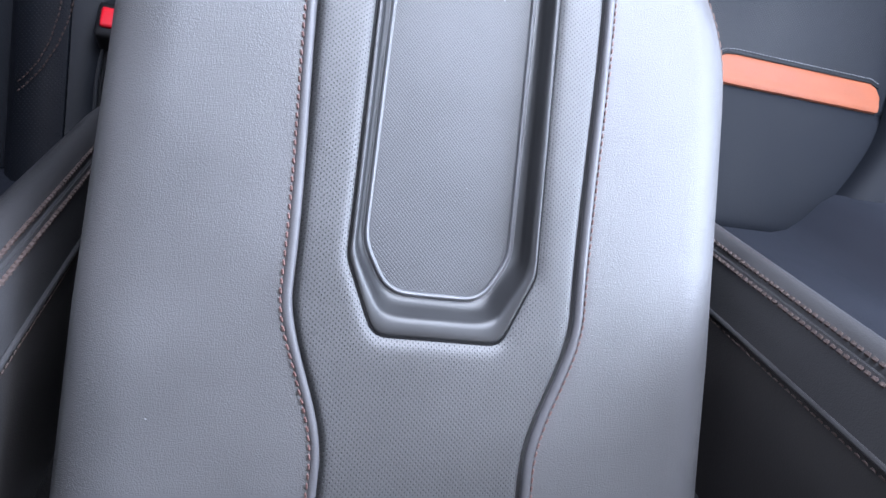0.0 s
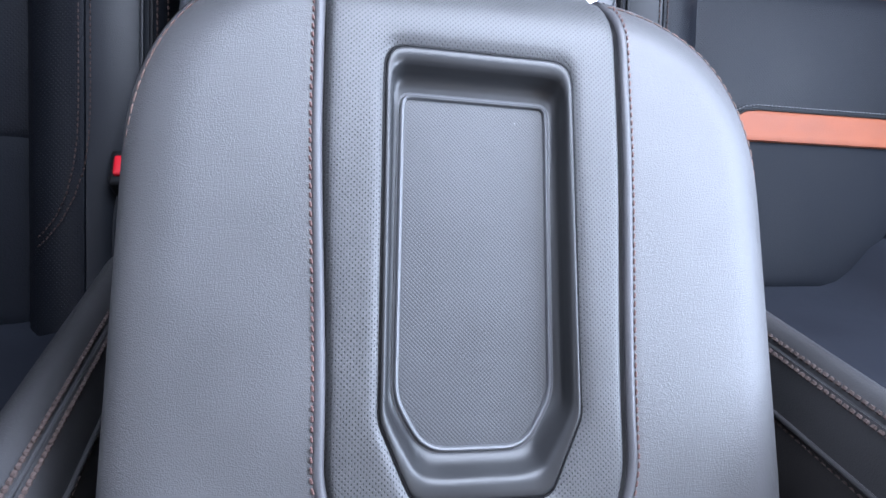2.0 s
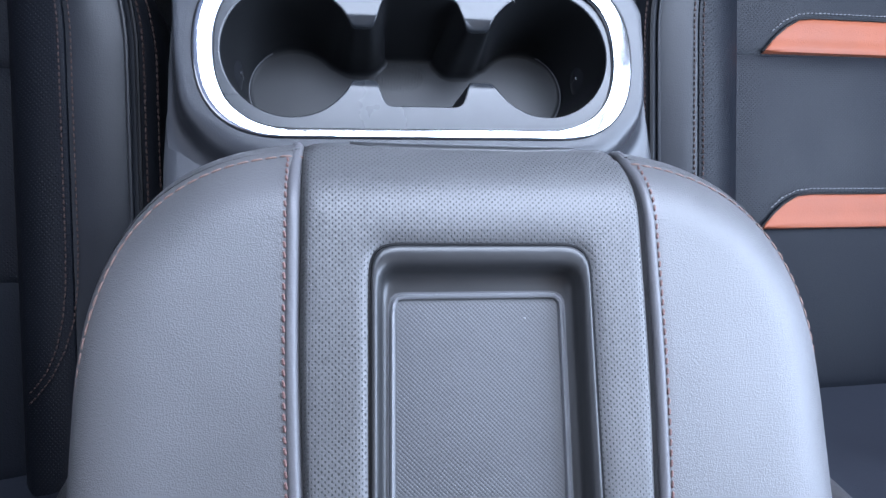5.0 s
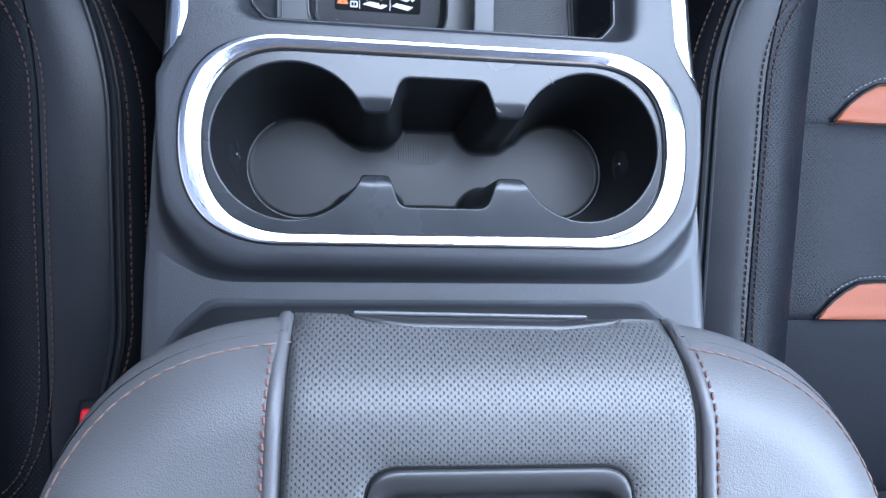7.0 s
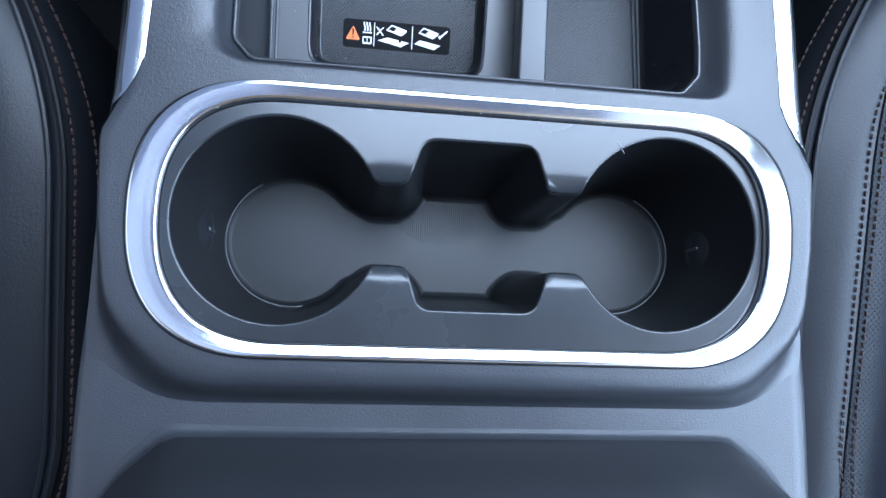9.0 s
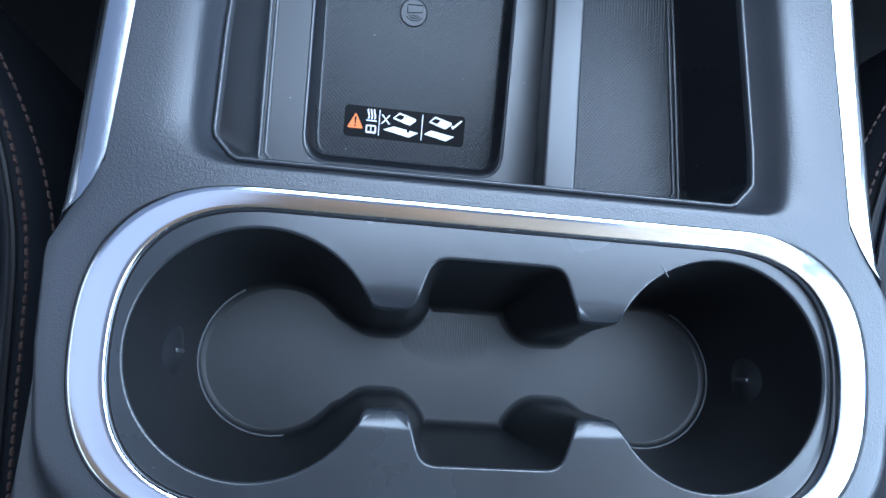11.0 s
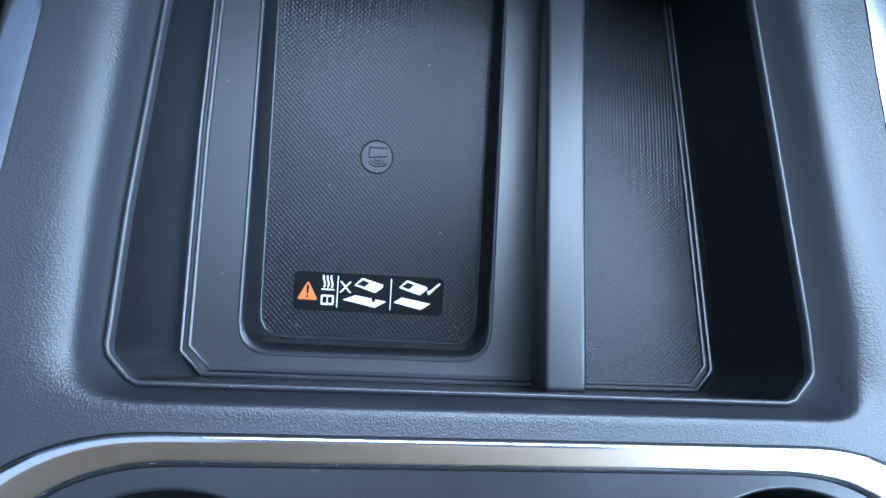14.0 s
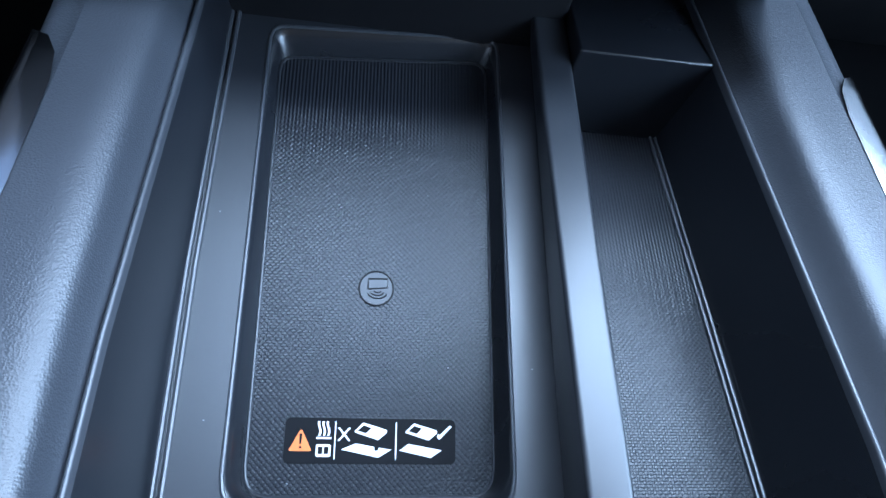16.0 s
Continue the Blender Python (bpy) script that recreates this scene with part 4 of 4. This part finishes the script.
FRONT = roundpoly([(-0.1690, 0.262), (-0.1480, 0.293), (-0.131, 0.3085), (0.126, 0.3085), (0.1450, 0.293), (0.1690, 0.262), (0.150, -0.09), (-0.150, -0.09)], [0.006, 0.02, 0.012, 0.012, 0.02, 0.006, 0.01, 0.01])
NF = 220
low_ring, top_ring = polar(FRONT, lid_c, NF), polar(inset(OUT, 0.010), lid_c, NF)
rings = [[(x, y, z) for x, y in mix(low_ring, top_ring, k)] for k, z in ((1.0, 0.632), (0.75, 0.605), (0.4, 0.565), (0.16, LEDGE_Z + 0.0170), (0.08, LEDGE_Z + 0.0075), (0.04, LEDGE_Z + 0.0040), (0.02, LEDGE_Z + 0.0010))]
mesh("armrest_box", *loft(rings), BOX_PLASTIC, console, "plastic storage box under the armrest lid")
rings = [[(x, y, LEDGE_Z + z) for x, y in mix(low_ring, top_ring, k)] for k, z in ((0.050, 0.0040), (0.040, 0.0043), (0.025, 0.0034), (0.0, 0.0023), (-0.03, 0.0015), (-0.07, 0.0009), (-0.12, 0.0004), (-0.19, -0.0006))]
mesh("ledge_fillet", *loft(rings), PLASTIC, console, "rounded foot of the storage box")


# ---------------------------------------------------------------- seats
def car_seat(s, back, accents):
    """A front seat: s is the side, back its offset to the rear."""
    label = "black leather passenger seat with orange accent strips" if s > 0 else "black leather driver seat with tan stitching"
    seat = thing("car_seat", label, "seat", "front seats")

    def z0(y):
        return 0.437 + 0.20 * (y - 0.30)

    def slim(x, y):
        """The driver bolster narrows towards the rear, beside the buckle."""
        k = 0.030 * (1 - smoothstep(0.22, 0.33, y)) if s < 0 else 0.0
        return x + k * max(0.0, 0.235 - x) / 0.049

    def rise(y):
        return 0.007 * (1 - smoothstep(0.12, 0.28, y)) if s > 0 else 0.0

    def section(y):
        """Points across the cushion from the inboard side to the outboard one."""
        z = z0(y)
        dg = 0.0 if s > 0 else -0.006
        inn = [(0.186, 0.25), (0.186, z - 0.03), (0.188, z + 0.005), (0.192, z + 0.020), (0.199, z + 0.0265), (0.203, z + 0.0255), (0.206, z + 0.0275), (0.219, z + 0.0325), (0.2315 - dg, z + 0.0345), (0.2342 - dg, z + 0.0340), (0.2350 - dg, z + 0.0324), (0.2358 - dg, z + 0.0340), (0.2385 - dg, z + 0.0345), (0.250, z + 0.0340), (0.263, z + 0.030), (0.278, z + 0.021), (0.287, z + 0.008), (0.2905, z - 0.003)]
        lift = rise(y)
        return [(slim(x, y), h + lift) for x, h in inn]

    def sweep(y):
        """How far the front corner of the cushion turns outboard."""
        return 0.075 * max(0.0, (y - 0.45) / 0.16) ** 2

    ys = np.linspace(0.13, 0.62, 44)
    rows, perf = [], []
    for y in ys:
        drop = 0.05 * smoothstep(0.53, 0.64, y) ** 2
        pts = [(s * (x + sweep(y) * max(0.0, (0.2905 - x) / 0.1045)), y - back, z - drop) for x, z in section(y)]
        rows.append(pts[:11])
        perf.append(pts[10:])
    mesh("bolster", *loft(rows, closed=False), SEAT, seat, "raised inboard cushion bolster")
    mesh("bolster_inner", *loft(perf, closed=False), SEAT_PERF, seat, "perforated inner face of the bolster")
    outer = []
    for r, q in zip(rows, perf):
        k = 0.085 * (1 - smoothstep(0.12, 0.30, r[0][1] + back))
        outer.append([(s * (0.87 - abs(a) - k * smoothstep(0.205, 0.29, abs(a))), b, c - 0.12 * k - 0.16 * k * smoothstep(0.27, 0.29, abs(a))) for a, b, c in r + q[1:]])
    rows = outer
    mesh("bolster", *loft(rows, closed=False), SEAT_SHADED, seat, "raised outboard cushion bolster")
    # centre sections with accent strips at their rear edges
    cuts = [0.130, 0.297, 0.451, 0.62]
    for a, b in zip(cuts[:-1], cuts[1:]):
        def pillow(y, a=a, b=b):
            k = min(max((y - a) / (b - a), 0.0), 1.0)
            return z0(y) - (0.026 * (1 - smoothstep(0.125, 0.165, y)) ** 2 if a < 0.2 else 0.0) + 0.0045 * (4 * k * (1 - k)) ** 0.35 - 0.003

        rows = []
        for k in np.linspace(0, 1, 25) ** 1.3:
            y = a + (b - a) * k
            row = []
            for u in np.linspace(0, 1, 17):
                x0 = 0.288
                x1 = 0.582 - 0.085 * (1 - smoothstep(0.12, 0.30, y))
                row.append((s * (x0 + (x1 - x0) * u), y - back, pillow(y) + 0.004 * (4 * u * (1 - u)) ** 0.4 - 0.004))
            rows.append(row)
        mesh("cushion_section", *loft(rows, closed=False), SEAT_PERF if a > 0.2 else SEAT_SHADED, seat, "perforated leather section" if a > 0.2 else "plain leather section")
        if accents and 0.2 < a < 0.5:
            w = 0.031
            x0, x1 = 0.318, 0.566
            top = [(x1 - 0.006, a + w - 0.004), (x1 - 0.018, a + w)] + [(x, a + w) for x in np.linspace(x1 - 0.03, x0 + 0.048, 16)] + [(x0 + 0.034, a + w - 0.0015), (x0 + 0.022, a + w - 0.008), (x0 + 0.012, a + 0.015), (x0, a + 0.001)]
            tx, ty = [p[0] for p in reversed(top)] + [x1 - 0.001], [p[1] for p in reversed(top)] + [a + w - 0.012]
            rows = []
            for x in list(np.linspace(x0, x0 + 0.06, 26)) + list(np.linspace(x0 + 0.06, x1 - 0.001, 24))[1:]:
                y1, y2 = a + 0.0006, max(float(np.interp(x, tx, ty)), a + 0.0012)
                rows.append([(s * x, y1 - back, pillow(a + 0.012) - 0.005)] + [(s * x, y1 + (y2 - y1) * u - back, pillow(max(a + 0.012, y1 + (y2 - y1) * u)) + 0.0022 * (4 * u * (1 - u)) ** 0.3) for u in np.linspace(0.0, 1.0, 12)])
            mesh("accent_strip", *loft(rows, closed=False), ORANGE, seat, "orange leather accent strip")
            mesh("accent_piping", *tube([(s * x, y - back, pillow(y) + 0.0012) for x, y in top], 0.0012), BLACK, seat)
            path = [(x + (-0.003 if x < x0 + 0.03 else 0.0), y + 0.0042) for x, y in top[:-1]]
            mesh("accent_stitching", *stitches([(s * x, y - back, pillow(y) + 0.0004) for x, y in path], 0.0042, 0.003), GREY_THREAD, seat)
    rows = [[(s * x, y - back, z0(0.14) - 0.024 + 0.10 * (0.14 - y)) for x in (0.285, 0.36, 0.44, 0.52, 0.60, 0.66)] for y in np.linspace(0.02, 0.26, 14)]
    mesh("cushion_rear", *loft(rows, closed=False), SEAT_SHADED, seat, "plain leather below the backrest")
    # twin stitching and piping along the bolster
    for dx in ((0.2310, 0.2390) if s > 0 else (0.2370, 0.2450)):
        sx, sz = [p[0] for p in section(0.3)], [p[1] - z0(0.3) for p in section(0.3)]
        path = [(s * (dx + 0.049 * max(0.0, (y - 0.45) / 0.1) ** 3), y - back, z0(y) + 0.0345 - 0.05 * smoothstep(0.53, 0.64, y) ** 2) for y in np.linspace(0.556, 0.32, 50)]
        q = 1.0 if dx in (0.2310, 0.2370) else 0.8
        for o, y in ((0.0, 0.310), (0.0010, 0.288), (0.0045, 0.266), (0.0110, 0.246), (0.0210, 0.230), (0.0330, 0.220), (0.0400, 0.216)):
            path.append((s * (dx + o * q), y - (0.004 if q == 1.0 else 0.0) * o / 0.02 - back, z0(y) + rise(y) + float(np.interp(dx + o * q, sx, sz)) + 0.0004))
        mesh("bolster_stitching", *stitches(path, 0.0046, 0.0033, 0.00058), THREAD_DARK, seat, "brown twin stitching")
    for dx, dz in ((0.2035, 0.0275), (0.197, 0.026)):
        mesh("bolster_piping", *tube([(s * (slim(dx, y) + sweep(y) * (0.2905 - dx) / 0.1045), y - back, z0(y) + rise(y) + dz - 0.05 * smoothstep(0.53, 0.64, y) ** 2) for y in np.linspace(0.14, 0.60, 34)], 0.0016), SEAT if dx > 0.2 else BLACK, seat)
    for dx, dz in ((0.1935, 0.0215), (0.1885, 0.0065)):
        mesh("edge_stitching", *stitches([(s * (slim(dx, y) + sweep(y) * (0.2905 - dx) / 0.1045), y - back, z0(y) + rise(y) + dz - 0.05 * smoothstep(0.53, 0.64, y) ** 2) for y in np.linspace(0.14, 0.58, 60)], 0.0050, 0.0040, 0.0008, 0.0008), THREAD_DARK, seat, "brown twin stitching")
    # backrest: leaning centre part between protruding bolsters

    def ridge(z):
        return 0.108 - 0.555 * (z - 0.62)

    rows, sides, middle = [], [], []
    for z in np.linspace(0.38, 1.15, 24):
        y = ridge(z) - back
        prof = [(0.1968, y - 0.047), (0.1978, y - 0.035), (0.1995, y - 0.014), (0.2010, y - 0.0090), (0.2022, y - 0.0096), (0.2034, y - 0.0090), (0.2050, y - 0.0048), (0.209, y + 0.0008), (0.214, y + 0.0026), (0.220, y + 0.0012), (0.227, y - 0.0060), (0.234, y - 0.0200), (0.242, y - 0.0400), (0.254, y - 0.0600), (0.275, y - 0.071), (0.32, y - 0.075)]
        outer = [(0.455, y - 0.075), (0.474, y - 0.069), (0.492, y - 0.055), (0.515, y - 0.030), (0.54, y - 0.016), (0.58, y - 0.010), (0.64, y - 0.030), (0.66, y - 0.16)]
        rows.append([(s * a, b, z) for a, b in prof[:-2]])
        middle.append([(s * a, b, z) for a, b in prof[-3:] + outer])
        sides.append([(s * 0.196, y - 0.17, z), (s * 0.1955, y - 0.10, z), (s * 0.1960, y - 0.054, z), (s * 0.1985, y - 0.048, z)])
    mesh("backrest", *loft(rows, closed=False), LIT_BACK_LEATHER, seat, "leather side bolster of the backrest")
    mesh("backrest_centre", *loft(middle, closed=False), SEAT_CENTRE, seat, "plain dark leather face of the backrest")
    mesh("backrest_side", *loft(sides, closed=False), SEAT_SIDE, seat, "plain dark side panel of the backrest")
    for off, x in ((0.0055, 0.2040), (0.0125, 0.1994)):
        mesh("backrest_stitching", *stitches([(s * x, ridge(z) - off - back, z) for z in np.linspace(0.5, 0.9, 90)], 0.0046, 0.0035, 0.0014, 0.0006), THREAD_BACK, seat, "brown twin stitching")
    mesh("backrest_piping", *tube([(s * 0.1963, ridge(z) - 0.0475 - back, z) for z in np.linspace(0.42, 1.0, 50)], 0.0017), LIT_BACK_LEATHER, seat)
    mesh("backrest_stitching", *stitches([(s * 0.1957, ridge(z) - 0.0530 - back, z) for z in np.linspace(0.5, 0.9, 90)], 0.0050, 0.0036, 0.0006, 0.0004), THREAD_BACK, seat, "brown stitching beside the piping")
    return seat


car_seat(1, 0.0, True)
car_seat(-1, 0.03, False)

# ---------------------------------------------------------------- belt buckle beside the driver seat
buckle = thing("belt_buckle", "black seat belt buckle with a red release button", "buckle")
m = pose(-0.2125, 0.228, 0.436, -12, 0, 0)
for nm, b, mt, lb in (("housing", box(-0.0105, 0.0105, -0.0145, 0.0145, -0.07, 0.037, 0.004), BLACK, ""), ("button", box(-0.007, 0.007, -0.008, 0.008, 0.034, 0.0405, 0.0025), RED, "red release button")):
    v, f = b
    mesh(nm, [m @ Vector(p) for p in v], f, mt, buckle, lb)

# ---------------------------------------------------------------- specks and scratches
def speck(name, x, y, z, size, mat, parent, tilt=0.0):
    """A crumb of dust: a small uneven lump."""
    pts = []
    for k in range(3):
        r, h = ((1.0, 0.0), (0.75, 0.35), (0.2, 0.55))[k]
        pts.append([(x + size * r * math.cos(a + tilt) * (1.0 + 0.3 * math.sin(3 * a)), y + size * r * math.sin(a + tilt) * 0.8, z + size * h) for a in np.linspace(0, 2 * math.pi, 7, endpoint=False)])
    mesh(name, *loft(pts, cap=True), mat, parent)


DUST = material("pale_dust", (0.22, 0.22, 0.23), 0.9)
for x, y, size in ((0.0235, 0.2170, 0.0005), (-0.0350, 0.0620, 0.0003), (0.0120, 0.1100, 0.0003)):
    speck("dust_speck", x, y, T0 - depth, size, DUST, armrest)
for x, y, size in ((-0.0650, 0.4985, 0.0004), (-0.0120, 0.5360, 0.0003), (-0.0660, 0.5850, 0.0003), (-0.0560, 0.5510, 0.0003), (-0.0200, 0.6000, 0.0003)):
    speck("dust_speck", x, y, pad_z(y, 0.0008), size, DUST, console)
for x, y, size in ((-0.0900, 0.5120, 0.0003), (-0.0935, 0.5800, 0.0003), (0.0140, 0.5300, 0.0003)):
    speck("dust_speck", x, y, base(y), size, DUST, console)
for x, y, size in ((-0.0750, 0.4700, 0.0003), (-0.1400, 0.3280, 0.0003), (0.0300, 0.4640, 0.0003)):
    speck("dust_speck", x, y, deck(y) if y > 0.34 else LEDGE_Z, size, DUST, console)
for k, (x, y) in enumerate(((0.0605, 0.4430), (0.0618, 0.4412), (0.0628, 0.4396))):
    mesh("scratch", *tube([(x, y, deck(y) - 0.0012), (x + 0.0011, y - 0.0016, deck(y) - 0.0012)], 0.00018, 5), DUST, cup_holder)
speck("dust_speck", -0.1290, -0.0150, arm_z(-0.1290, -0.0150), 0.0005, DUST, armrest)
# webbing from the buckle down to the floor beside the seat
strap = []
for k in np.linspace(0, 1, 14):
    y, z = 0.222 - 0.060 * k, 0.372 - 0.24 * k
    strap.append([(-0.2135 + 0.012 * k + a, y + b, z) for a, b in ((-0.0012, -0.0125), (-0.0005, -0.013), (0.0012, -0.0125), (0.0012, 0.0125), (-0.0005, 0.013), (-0.0012, 0.0125))])
mesh("strap", *loft(strap), BLACK, buckle, "black woven belt strap")
